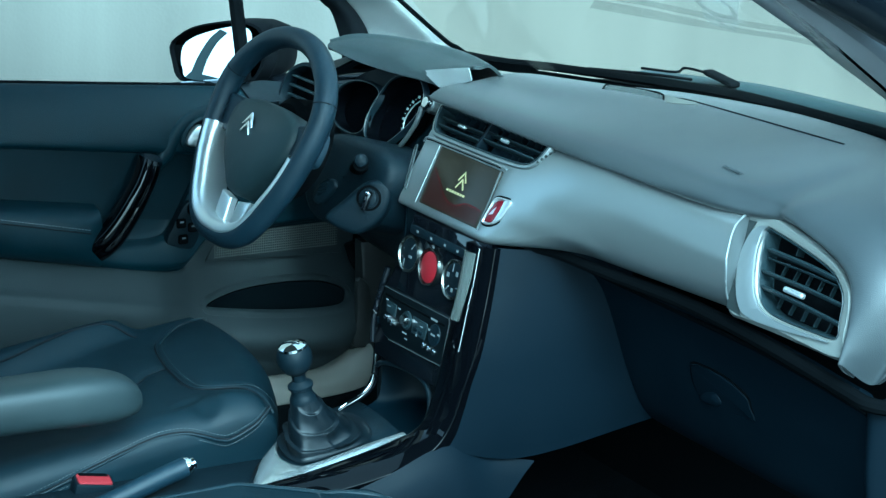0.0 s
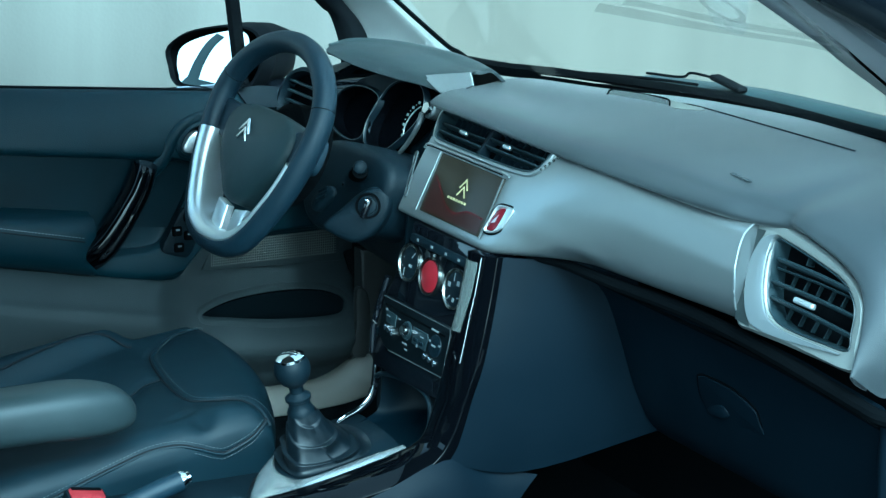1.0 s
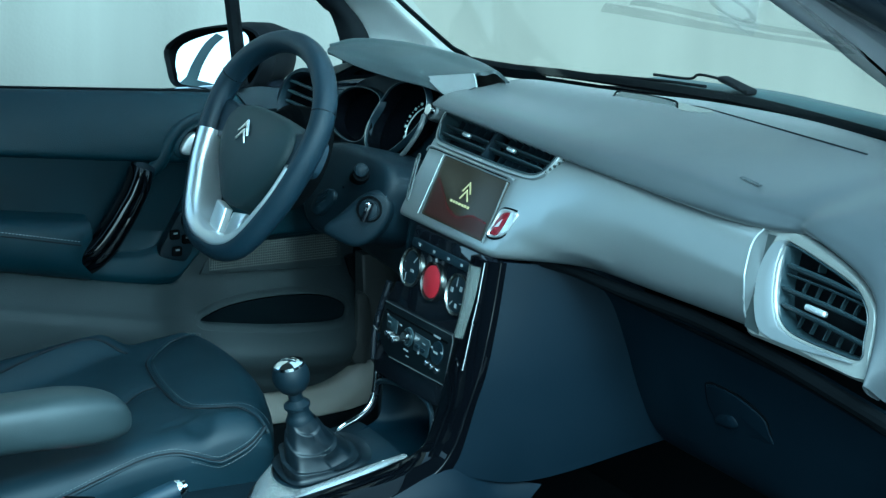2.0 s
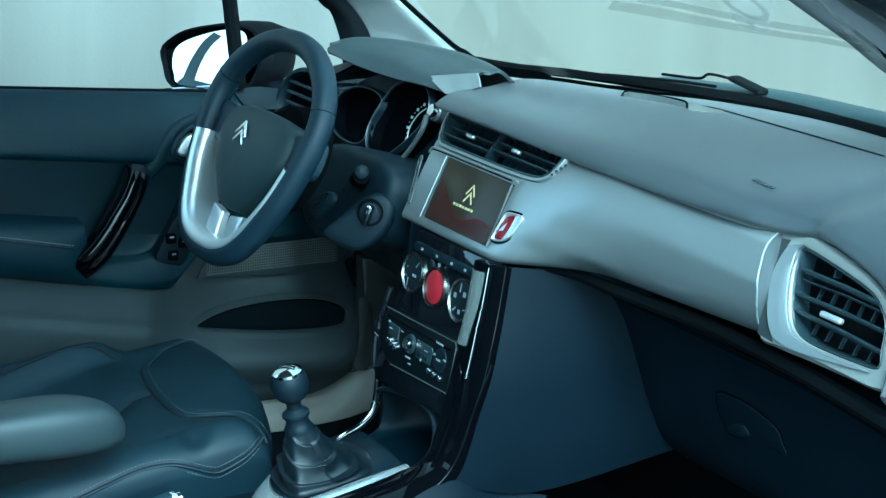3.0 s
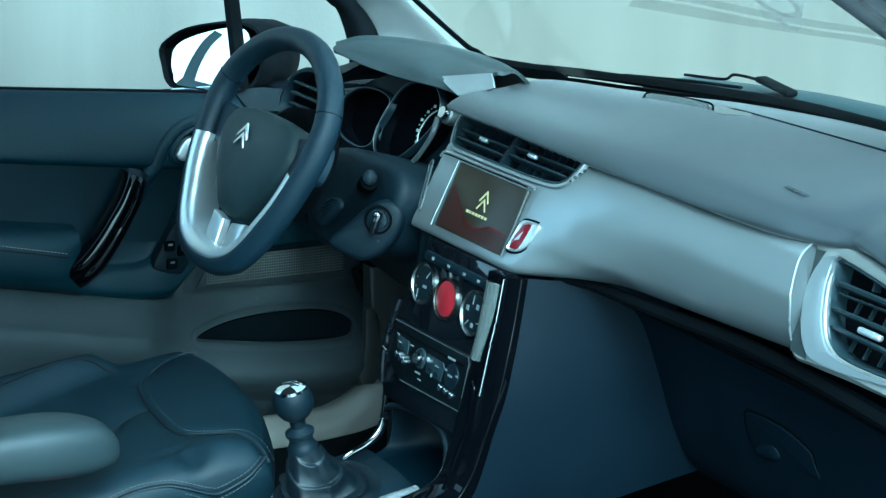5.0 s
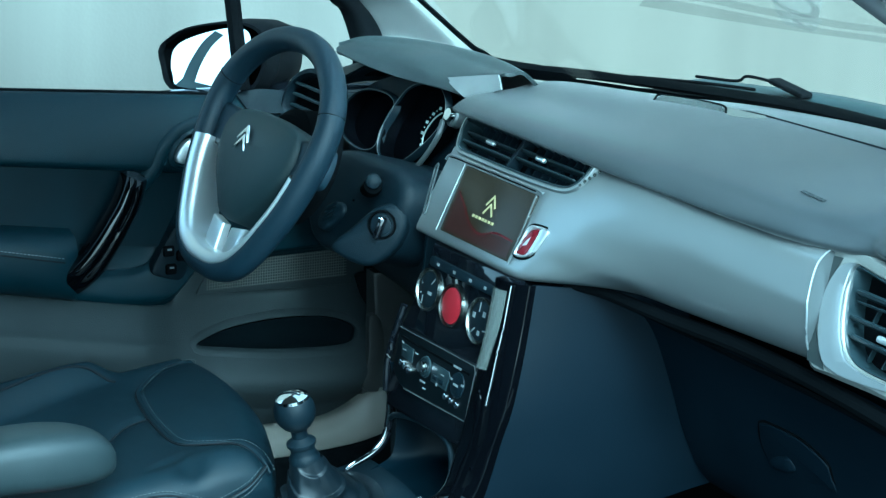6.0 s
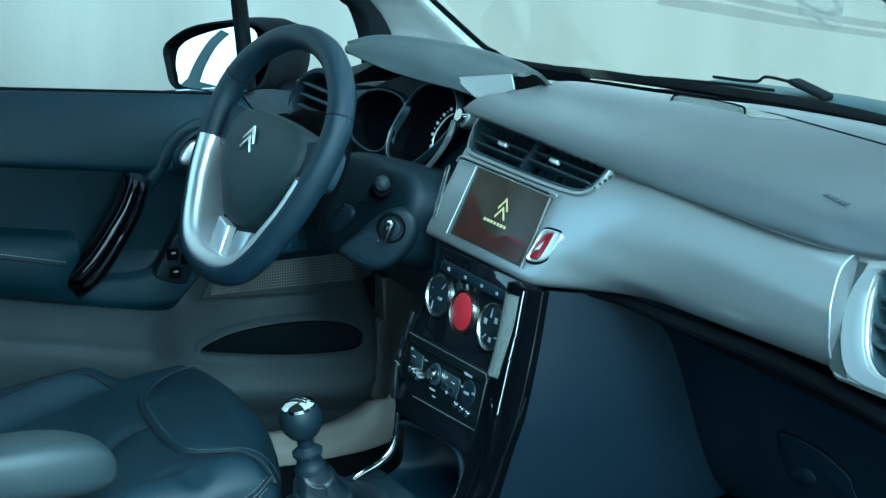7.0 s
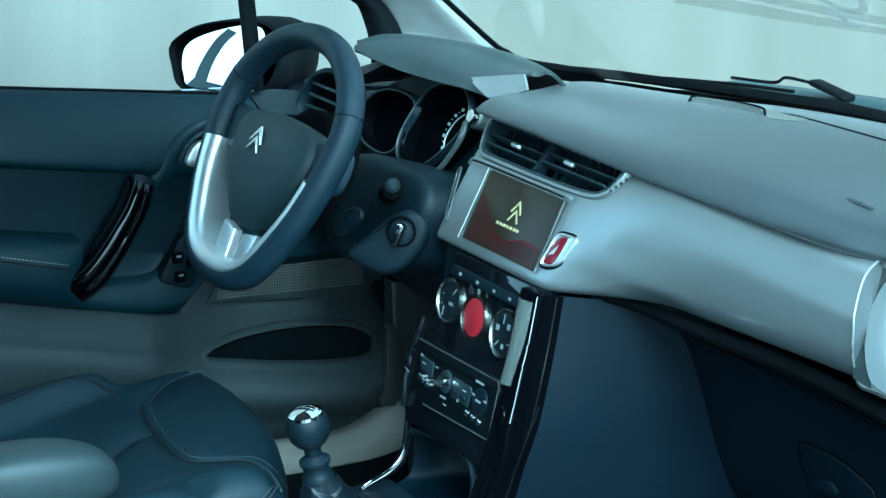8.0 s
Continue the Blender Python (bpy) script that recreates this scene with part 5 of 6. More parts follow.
BOLSTER_SEAM = [(-0.470, -0.72), (-0.486, -0.625), (-0.504, -0.563), (-0.523, -0.492), (-0.528, -0.445), (-0.515, -0.412), (-0.496, -0.394)]
SIDE_SEAM = [(-0.1150, -0.90, 0.385), (-0.1150, -0.76, 0.430), (-0.1150, -0.694, 0.4515), (-0.1165, -0.634, 0.4714), (-0.1205, -0.572, 0.4907), (-0.1240, -0.518, 0.5048), (-0.1215, -0.474, 0.508), (-0.1165, -0.445, 0.5018), (-0.1145, -0.414, 0.4908), (-0.1145, -0.396, 0.4898), (-0.1148, -0.3595, 0.5048), (-0.1162, -0.340, 0.5205), (-0.1180, -0.330, 0.5310)]
TOP_STITCH = [(-0.118, -0.76, 0.448), (-0.1200, -0.692, 0.4707), (-0.1282, -0.629, 0.4916), (-0.1385, -0.5645, 0.5096), (-0.1445, -0.500, 0.5226), (-0.1375, -0.4676, 0.5250), (-0.1255, -0.443, 0.5185)]


def ease(k):
    k = min(1.0, max(0.0, k))
    return k * k * (3 - 2 * k)


def seat_front(x):
    """The cushion's front edge in plan."""
    return -0.232 - 0.80 * max(0.0, x + 0.44) ** 2 - 8.0 * max(0.0, -0.50 - x) ** 2


def driver_top(x, y):
    """Height of the driver's cushion: it falls towards the back, with a bolster along the door."""
    z = 0.562 + 0.16 * (min(y, -0.27) + 0.27) - 0.10 * max(0.0, y + 0.27)
    z += 0.036 * ease((-0.445 - 0.228 * (y + 0.62) - x) / 0.055) * ease((-0.372 - y) / 0.055) ** 0.7
    z -= 0.010 * ease((-0.43 - y) / 0.10) * math.exp(-(((x + 0.33) / 0.09) ** 2))
    # the pucker where the side seam dips
    z -= 0.010 * math.exp(-(((x + 0.146) / 0.020) ** 2) - (((y + 0.425) / 0.020) ** 2))
    z += 0.004 * math.exp(-(((x + 0.158) / 0.022) ** 2) - (((y + 0.385) / 0.030) ** 2))
    z -= 0.004 * math.exp(-(((x + 0.175 + 0.3 * (y + 0.44)) / 0.008) ** 2) - (((y + 0.445) / 0.03) ** 2))
    return z


def skin(x, y):
    """Height of the leather with its rounded edges."""
    out = []
    for over, r in ((abs(x - SX) - SHW + 0.045, 0.045), (y - seat_front(x) + 0.065, 0.065)):
        k = min(1.0, max(0.0, over / r))
        out.append(r * (1 - math.sqrt(1 - k * k)))
    return driver_top(x, y) - math.hypot(*out)


def driver_cushion(parent, lines):
    rows = []
    for j in range(141):
        sy = -0.46 + 0.96 * j / 140
        yy, dy = roll(sy, 0.335, 0.065)
        row = []
        for i in range(141):
            sx = -(SHW + 0.125) + (2 * SHW + 0.25) * i / 140
            xx, dx = roll(sx, SHW - 0.045, 0.045)
            x = SX + xx
            y = seat_front(max(SX - SHW, min(SX + SHW, x))) - 0.40 + yy
            drop = math.hypot(dx, dy)
            z = driver_top(x, y) - min(0.19, drop)
            if drop < 0.035:
                z += sunk(x, y, lines)
            z += 0.0016 * noise.noise(Vector((x * 11, y * 11, 1.7)))
            row.append((x, y, z))
        rows.append(row)
    return part("cushion", grid(rows), LEATHER, parent, "black leather cushion", sharp=60)


def on_skin(pts, lift):
    return [Vector((p.x, p.y, skin(p.x, p.y) + lift)) for p in spline([(x, y, 0) for x, y in pts], 8)]


cush = driver_cushion(seat, (FRONT_SEAM, MID_SEAM))
part("seat_base", box(SX - 0.18, SX + 0.18, -0.90, -0.36, 0.26, 0.42, 0.02), BLACK, seat)
backrest(SX, -0.84, seat)
front_seam = on_skin(FRONT_SEAM, -0.0030)
part("piping", sweep(front_seam, 0.0032, 8), LEATHER, cush, "raised leather seam")
part("seam", sweep([p + Vector((0.003, -0.0055, 0.0006)) for p in front_seam], 0.0013, 6), SEAM, cush)
part("stitching", stitches([p + Vector((0.0, 0.0075, 0.0032)) for p in front_seam], 0.006, 0.0036, 0.0004), STITCH, cush, "pale thread")
bolster_seam = on_skin(BOLSTER_SEAM, 0.0)
part("piping", sweep(bolster_seam, 0.0030, 8), LEATHER, cush)
part("seam", sweep([p + Vector((0.004, -0.001, 0.0022)) for p in bolster_seam], 0.0020, 6), SEAM, cush)
part("stitching", stitches([p + Vector((-0.005, 0.004, 0.001)) for p in bolster_seam], 0.006, 0.0036, 0.0004), STITCH, cush, "pale thread")
part("seam", sweep(on_skin(MID_SEAM, -0.0045), 0.0011, 6), SEAM, cush)
side = spline(SIDE_SEAM, 6)
part("piping", sweep(side, 0.0030, 8), LEATHER, cush)
part("seam", sweep([p + Vector((0.0015, 0, 0.0030)) for p in side], 0.0013, 6), SEAM, cush)
part("stitching", stitches([p + Vector((0.0012, 0, -0.0075)) for p in side[:-5]], 0.006, 0.0042, 0.00045), STITCH, cush, "pale thread")
part("stitching", stitches([p + Vector((0.0, 0, 0.0085)) for p in side[:-5]], 0.006, 0.0042, 0.00045), STITCH, cush, "pale thread")
part("stitching", stitches([p + Vector((0.0006, 0, 0.0012)) for p in spline(TOP_STITCH, 6)], 0.006, 0.0042, 0.00045), STITCH, cush, "pale thread")
arm_rows = []
for j in range(25):
    t = (j / 24) ** 1.7
    y = -0.560 - 0.44 * t
    h = math.sqrt(max(0.0, 1 - max(0.0, (0.26 - t) / 0.26) ** 2))
    top, bot = 0.590 + 0.053 * h ** 0.75 - 0.004 * t, 0.590 - 0.034 * h ** 0.55 + 0.010 * min(1.0, 3 * t)
    row = []
    for k in range(28):
        a = math.tau * k / 28
        c, s = math.cos(a), math.sin(a)
        row.append((-0.085 + 0.046 * (0.35 + 0.65 * h) * math.copysign(abs(c) ** 0.6, c), y, (top + bot) / 2 + (top - bot) / 2 * math.copysign(abs(s) ** 0.7, s)))
    arm_rows.append(row)
arm_bm = grid(arm_rows, closed_v=True)
arm_bm.verts.ensure_lookup_table()
arm_bm.faces.new([arm_bm.verts[k] for k in range(28)])
armrest = part("armrest", arm_bm, ARMREST, seat, "dark grey armrest", sharp=60)

PX, PF, PT = 0.405, -0.252, 0.515
pseat = thing("passenger_seat", (PX, -0.6, 0.26), "black leather passenger seat with pale stitching", "car seat")
pcush = cushion(PX, PF, PT, pseat)
part("seat_base", box(PX - 0.20, PX + 0.20, -0.90, -0.32, 0.26, 0.40, 0.02), BLACK, pseat)
backrest(PX, -1.04, pseat)
pline = on_seat([(0.205, -0.66), (0.200, -0.54), (0.203, -0.44), (0.212, -0.36), (0.235, -0.318), (0.30, -0.295)], PX, PF, PT, 0.001)
part("piping", sweep(pline, 0.003, 8), LEATHER, pcush)
part("stitching", stitches([p + Vector((-0.006, 0.004, 0.0)) for p in pline]), STITCH, pcush, "pale thread")
part("stitching", stitches(on_seat([(0.205, -0.41), (0.25, -0.42), (0.34, -0.43)], PX, PF, PT, 0.001)), STITCH, pcush, "pale thread")

# ---------------- driver's door ----------------
door = thing("driver_door", (-0.74, -0.5, 0.3), "closed driver's door with black trim panel", "car door")
part("outer_skin", box(-0.82, -0.775, -1.2, 0.36, 0.30, 0.90, 0.015), PAINT, door, "dark painted outer skin")


def belt(y):
    return 0.889 - 0.083 * y if y < 0 else 0.889 - 0.02 * y


def seam_line(y):
    return 0.771 - 0.114 * y


YS = (-1.2, -0.9, -0.7, -0.5, -0.35, -0.2, -0.05, 0.08, 0.14)
upper = [[(-0.77, y, belt(y) - 0.006), (-0.75, y, belt(y)), (-0.735, y, belt(y) - 0.006), (-0.712, y, belt(y) - 0.04), (-0.700, y, belt(y) - 0.075), (-0.698, y, max(seam_line(y) + 0.004, 0.78)), (-0.715, y, max(seam_line(y) - 0.006, 0.77))] for y in YS]
part("upper_panel", loft(upper, n_len=6, n_prof=4, d=0.004), DOORP, door, "soft dark upper door panel")
insert = [[(-0.712, y, seam_line(y) + 0.004), (-0.712, y, seam_line(y) - 0.04), (-0.708, y, seam_line(y) - 0.12)] for y in YS[:6]]
part("insert", loft(insert, n_len=4, n_prof=4, d=0.003), INSERT, door, "black leather door insert")
ar = []
for y, k in ((-1.2, 1), (-0.9, 1), (-0.7, 1), (-0.548, 1), (-0.46, 1), (-0.41, 0.9), (-0.385, 0.6)):
    zt, zs, zl = 0.721 - 0.14 * (y + 0.40), 0.680 - 0.215 * (y + 0.40), 0.620 - 0.20 * (y + 0.424)
    ar.append([(-0.715, y, zt + 0.004), (-0.700, y, zt), (-0.680, y, zt - 0.006), (-0.662 - 0.02 * (1 - k), y, (zt + zs) / 2), (-0.655 - 0.03 * (1 - k), y, zs), (-0.657 - 0.03 * (1 - k), y, (zs + zl) / 2), (-0.670, y, zl + 0.01), (-0.69, y, zl), (-0.715, y, zl - 0.002)])
rest = part("armrest", loft(ar, n_len=4, n_prof=4, d=0.003), DOORLEATHER, door, "black leather door armrest")
part("stitching", stitches([(-0.6535, y, 0.6865 - 0.215 * (y + 0.40)) for y in (-1.1, -0.9, -0.7, -0.6, -0.5, -0.41)]), DIMPRINT, rest, "pale thread")
part("seam", sweep([(-0.6545, y, 0.680 - 0.215 * (y + 0.40)) for y in (-1.1, -0.9, -0.7, -0.6, -0.5, -0.41)], 0.0012, 6), SEAM, rest)
GRAB = spline([(-0.670, -0.293, 0.797), (-0.662, -0.298, 0.786), (-0.656, -0.311, 0.758), (-0.652, -0.330, 0.728), (-0.652, -0.348, 0.700), (-0.654, -0.366, 0.675), (-0.659, -0.385, 0.655), (-0.670, -0.399, 0.642)], 6)


def grab_section(k, p):
    """The handle's section: a flat bar with rounded edges and a hollow along its face."""
    w = 0.0165 + 0.0055 * min(1.0, k / 30)
    q = GRAB[min(k + 1, len(GRAB) - 1)] - GRAB[max(k - 1, 0)]
    along = Vector((0, q.y, q.z)).normalized()
    side, out = Vector((0, -along.z, along.y)), Vector((1, 0, 0))
    return [p + side * (w * u) + out * h for u, h in ((-1.0, -0.022), (-1.04, -0.006), (-0.92, 0.004), (-0.62, 0.0085), (-0.30, 0.0088), (0.02, 0.0062), (0.30, 0.0075), (0.62, 0.006), (0.92, 0.0), (1.04, -0.009), (1.0, -0.022))]


part("grab_handle", loft([grab_section(k, p) for k, p in enumerate(GRAB)], n_len=1, n_prof=3), RAILBLACK, door, "piano black grab handle", sharp=60)
part("grab_base", sweep([p + Vector((-0.030, 0.010, -0.004)) for p in GRAB], 0.022, 10, flat=0.6, up=(1, 0, 0)), HARD, door)

# door faces are drawn in a frame: x along the car, y up, z into the cabin
DF = Matrix(((0, 0, 1, 0), (1, 0, 0, 0), (0, 1, 0, 0), (0, 0, 0, 1)))


def on_door(x):
    return Matrix.Translation((x, 0, 0)) @ DF


part("panel_rib", sweep(spline([(-0.708, -0.272, 0.776), (-0.703, -0.250, 0.800), (-0.702, -0.234, 0.831), (-0.702, -0.204, 0.858), (-0.703, -0.155, 0.868), (-0.708, -0.10, 0.860)], 6), 0.0130, 14, flat=0.6, up=(1, 0, 0)), DOORP, door, "rounded rib round the door handle")
rec = outline([(-0.222, 0.818), (-0.216, 0.836), (-0.196, 0.852), (-0.160, 0.858), (-0.120, 0.855), (-0.100, 0.835), (-0.108, 0.812), (-0.165, 0.802), (-0.210, 0.806)], 6)
hr = part("handle_surround", moved(collar([(shrunk(rec, -0.012), -0.014), (shrunk(rec, -0.007), 0.000), (shrunk(rec, -0.002), 0.003), (rec, 0.0), (shrunk(rec, 0.002), -0.012)], 64), on_door(-0.694)), DOORP, door, "door handle recess")
part("recess", moved(plate(rec, 0.003), on_door(-0.704)), BLACK, hr)
part("door_handle", moved(domed(outline([(-0.219, 0.817), (-0.213, 0.831), (-0.203, 0.842), (-0.190, 0.845), (-0.186, 0.832), (-0.182, 0.824), (-0.150, 0.822), (-0.150, 0.812), (-0.190, 0.808), (-0.212, 0.809)], 4), 0.012, 0.004), on_door(-0.690)), SATIN, door, "satin chrome door handle")
sw = outline([(-0.259, 0.645), (-0.243, 0.678), (-0.222, 0.712), (-0.200, 0.712), (-0.193, 0.690), (-0.196, 0.655), (-0.212, 0.628), (-0.240, 0.634)], 5)
swp = part("switch_panel", moved(plate(sw, 0.02, 0.004, 2), on_door(-0.684)), HARD, door, "window switch panel")
for y, z in ((-0.233, 0.676), (-0.211, 0.667), (-0.229, 0.647), (-0.212, 0.700)):
    key = part("switch", moved(plate(rounded(0.018, 0.017, 0.004), 0.005, 0.002), on_door(-0.680) @ pose(y, z, 0)), BLACK, swp)
    part("switch_mark", moved(bar(y, z + 0.003, 0.007, 0.003, 0.0004), on_door(-0.6798)), DIMPRINT, key)

# lower door: a bulged skin with the pocket and the speaker; the part above the crease is of the upper panel's plastic
CREASE = ((-1.2, 0.780), (-0.541, 0.647), (-0.424, 0.621), (-0.334, 0.601), (-0.263, 0.592), (-0.225, 0.597), (-0.205, 0.612), (-0.188, 0.636), (-0.165, 0.652), (0.2, 0.656))
LEDGE = ((-1.2, 0.80), (-0.45, 0.655), (-0.34, 0.646), (-0.275, 0.645), (-0.25, 0.658), (-0.232, 0.690), (-0.21, 0.735), (-0.19, 0.76), (0.2, 0.76))


def ledge(y):
    for (y0, z0), (y1, z1) in zip(LEDGE, LEDGE[1:]):
        if y <= y1:
            return z0 + (z1 - z0) * (y - y0) / (y1 - y0)
    return LEDGE[-1][1]


def crease(y):
    for (y0, z0), (y1, z1) in zip(CREASE, CREASE[1:]):
        if y <= y1:
            return z0 + (z1 - z0) * (y - y0) / (y1 - y0)
    return CREASE[-1][1]


LOW = []
MID = []
for y in (-1.2, -0.9, -0.7, -0.5, -0.38, -0.32, -0.28, -0.25, -0.22, -0.195, -0.17, -0.12, -0.07, -0.02, 0.03, 0.07, 0.10, 0.125):
    led = 0.477 - 0.19 * (y - 0.085) if y < 0.085 else 0.477
    e = -0.04 * max(0.0, (y - 0.04) / 0.085) ** 2
    c, g = crease(y), max(ledge(y), crease(y) + 0.03)
    MID.append([(-0.722, y, max(seam_line(y), g + 0.03)), (-0.715, y, g + 0.016), (-0.705, y, g + 0.003), (-0.692, y, g - 0.008), (-0.6865, y, c + 0.016), (-0.6905, y, c + 0.003), (-0.699, y, c - 0.005), (-0.706 + e * 0.3, y, c - 0.012)])
    LOW.append([(-0.706 + e * 0.3, y, c - 0.012), (-0.690 + e, y, led + 0.045), (-0.655 + e, y, led + 0.006), (-0.640 + e, y, led - 0.012), (-0.638 + e, y, led - 0.05), (-0.655 + e, y, 0.40), (-0.69 + e * 0.5, y, 0.355), (-0.70, y, 0.31)])
POCKET = outline([(-0.195, 0.527), (-0.138, 0.544), (-0.052, 0.550), (0.029, 0.546), (0.072, 0.533), (0.079, 0.517), (0.053, 0.503), (-0.049, 0.506), (-0.146, 0.517)], 10)


def pocket_x(z):
    return -0.660 - 0.877 * (z - 0.525)


def pocket_gap(y, z):
    """Distance to the pocket's mouth, below nought inside it."""
    d = min(math.hypot(y - a, z - b) for a, b in POCKET)
    return -d if inside(POCKET, y, z) else d


part("middle_panel", loft(MID, n_len=10, n_prof=6), DOORP, door, "dark blue-black middle door panel", sharp=60)
low_bm = loft(LOW, n_len=12, n_prof=16)
cut = []
for v in low_bm.verts:
    y, z = v.co.y, v.co.z
    if -0.32 < y < 0.14 and 0.40 < z < 0.66:
        g = pocket_gap(y, z)
        k = 1.0 if g < 0.014 else max(0.0, 1 - (g - 0.014) / 0.085)
        k = k * k * (3 - 2 * k)
        v.co.x += (pocket_x(z) - 0.0015 - v.co.x) * k
        if g < 0.004:
            cut.append(v)
bmesh.ops.delete(low_bm, geom=cut, context="VERTS")
part("lower_panel", low_bm, LOWER, door, "grey-brown lower door panel", sharp=60)
mouth, lip, bag = POCKET, grown(POCKET, 0.011), grown(POCKET, -0.002)
part("pocket_lip", grid([[(pocket_x(z) - 0.006, y, z) for y, z in lip], [(pocket_x(z) - 0.0008, y, z) for y, z in grown(POCKET, 0.0095)], [(pocket_x(z) + 0.001, y, z) for y, z in grown(POCKET, 0.003)], [(pocket_x(z) + 0.0003, y, z) for y, z in mouth], [(pocket_x(z) - 0.005, y, z) for y, z in bag]], closed_v=True), LOWER, door, "rounded lip of the door pocket", sharp=60)
part("door_pocket", grid([[(pocket_x(z) - 0.004, y, z - 0.001) for y, z in bag], [(pocket_x(z) - 0.012, y, z - 0.03) for y, z in bag], [(pocket_x(z) - 0.020, y, z - 0.08) for y, z in bag], [(-0.680, -0.05 + (y + 0.05) * 0.7, 0.44) for y, z in bag], [(-0.680, -0.05 + (y + 0.05) * 0.05, 0.438) for y, z in bag]], closed_v=True), POCKETSHADE, door, "open door pocket")
part("speaker_base", moved(plate([(-0.178, 0.596), (-0.150, 0.648), (-0.10, 0.668), (0.06, 0.668), (0.086, 0.640), (0.092, 0.585)], 0.002, 0.0007), on_door(-0.7035)), LOWER, door, "grey speaker mesh")
wires = []
for k in range(56):
    y = -0.160 + 0.0043 * k
    wires.append(box(y - 0.0005, y + 0.0005, 0.600, 0.662, 0, 0.0008))
for k in range(14):
    z = 0.602 + 0.0045 * k
    wires.append(box(-0.160 + 0.001 * k, 0.082, z - 0.0005, z + 0.0005, 0, 0.0008))
mesh_bars = part("speaker_grid", moved(joined(*wires), on_door(-0.7030)), MESH, door)
tagged(mesh_bars, kind="stuff")
part("front_seal", sweep(spline([(-0.705, 0.108, 0.60), (-0.70, 0.125, 0.54), (-0.69, 0.128, 0.47), (-0.68, 0.112, 0.41), (-0.67, 0.07, 0.375), (-0.67, -0.05, 0.36)], 6), 0.010, 8), RUBBER, door, "black rubber seal")
part("pillar_cover", sweep(spline([(-0.70, 0.147, 0.58), (-0.695, 0.152, 0.50), (-0.685, 0.142, 0.42)], 5), 0.017, 8, flat=0.6, up=(1, 0, 0)), HARD, door)
# window post and glass
part("window_post", sweep([(-0.735, -0.091, 0.912), (-0.732, -0.097, 0.95), (-0.728, -0.113, 1.055), (-0.71, -0.145, 1.20), (-0.66, -0.19, 1.36)], 0.0155, 8, flat=0.8, up=(0, 1, 0)), RUBBER, door, "black window post")
part("window_seal", sweep([(-0.752, y, belt(y) - 0.001) for y in (-1.2, -0.8, -0.5, -0.25, -0.09, 0.10)], 0.005, 6), RUBBER, door)
part("corner_cover", loft([[(-0.742, -0.10, 0.901), (-0.738, -0.06, 0.905), (-0.735, -0.02, 0.900)], [(-0.715, -0.085, 0.870), (-0.715, -0.05, 0.870), (-0.715, -0.012, 0.870)]], d=0.004), HARD, door)

# sill and foot-well side below the door
SILL = ((-1.2, 0.387, 0.350), (-0.5, 0.387, 0.350), (-0.07, 0.389, 0.350), (-0.01, 0.388, 0.352), (0.03, 0.392, 0.354), (0.06, 0.404, 0.357), (0.09, 0.422, 0.363), (0.117, 0.426, 0.371))
part("sill_cover", loft([[(-0.70, y, zt - 0.02), (-0.655, y, zt - 0.004), (-0.632, y, zt + 0.002), (-0.618, y, zt - 0.006), (-0.606, y, (zt + zb) / 2), (-0.600, y, zb), (-0.603, y, zb - 0.004)] for y, zt, zb in SILL], n_len=5, n_prof=4, d=0.003), GREYP, shell, "beige plastic sill cover")
part("sill_carpet", loft([[(-0.640, y, zb + 0.004), (-0.606, y, zb - 0.003), (-0.600, y, zb - 0.03), (-0.590, y, 0.262)] for y, zt, zb in SILL], n_len=5, n_prof=4, d=0.003), CARPET, shell, "black carpet below the sill cover")
part("foot_well_side", moved(plate([(0.098, 0.62), (0.24, 0.62), (0.24, 0.40), (0.085, 0.40), (0.082, 0.424), (0.094, 0.452), (0.102, 0.49), (0.100, 0.56)], 0.03, 0.006, 2), on_door(-0.634)), FOOTPL, shell, "dark foot well side")
part("foot_well_cover", moved(plate(outline([(0.083, 0.553), (0.104, 0.546), (0.112, 0.50), (0.107, 0.434), (0.094, 0.427), (0.076, 0.437), (0.084, 0.49)], 3), 0.012, 0.003, 2), on_door(-0.620)), FOOTPL, shell, "raised dark cover")

# ---------------- door mirror ----------------
mirror = thing("door_mirror", (-0.90, 0.0, 0.86), "dark glossy door mirror beside the driver's window", "door mirror")
mo = outline([(-0.978, 0.930), (-0.968, 0.948), (-0.928, 0.974), (-0.860, 0.993), (-0.80, 0.999), (-0.765, 0.985), (-0.752, 0.940), (-0.768, 0.900), (-0.80, 0.888), (-0.84, 0.883), (-0.928, 0.872), (-0.952, 0.880), (-0.966, 0.905)], 5)
mrows = []
cxm, czm = -0.88, 0.935
for y, k, sx in ((-0.086, 0.91, 0), (-0.095, 0.94, 0), (-0.092, 0.99, 0), (-0.07, 1.02, 0), (-0.03, 1.0, -0.015), (0.02, 0.92, -0.025), (0.055, 0.72, -0.035), (0.078, 0.38, -0.04), (0.084, 0.02, -0.04)):
    mrows.append([(cxm + sx + (x - cxm) * k, y + (0.376 * (x - cxm) + 0.16 * (z - czm)) * max(0.0, min(1.0, -y / 0.07)), czm - 0.006 * (1 - k) + (z - czm) * k) for x, z in around(mo, 64)])
part("housing", grid(mrows, closed_v=True), RUBBER, mirror, "dark mirror housing")
gl = outline([(-0.948, 0.912), (-0.948, 0.936), (-0.926, 0.955), (-0.872, 0.977), (-0.820, 0.988), (-0.795, 0.970), (-0.795, 0.905), (-0.825, 0.889), (-0.870, 0.885), (-0.926, 0.881), (-0.939, 0.895)], 5)


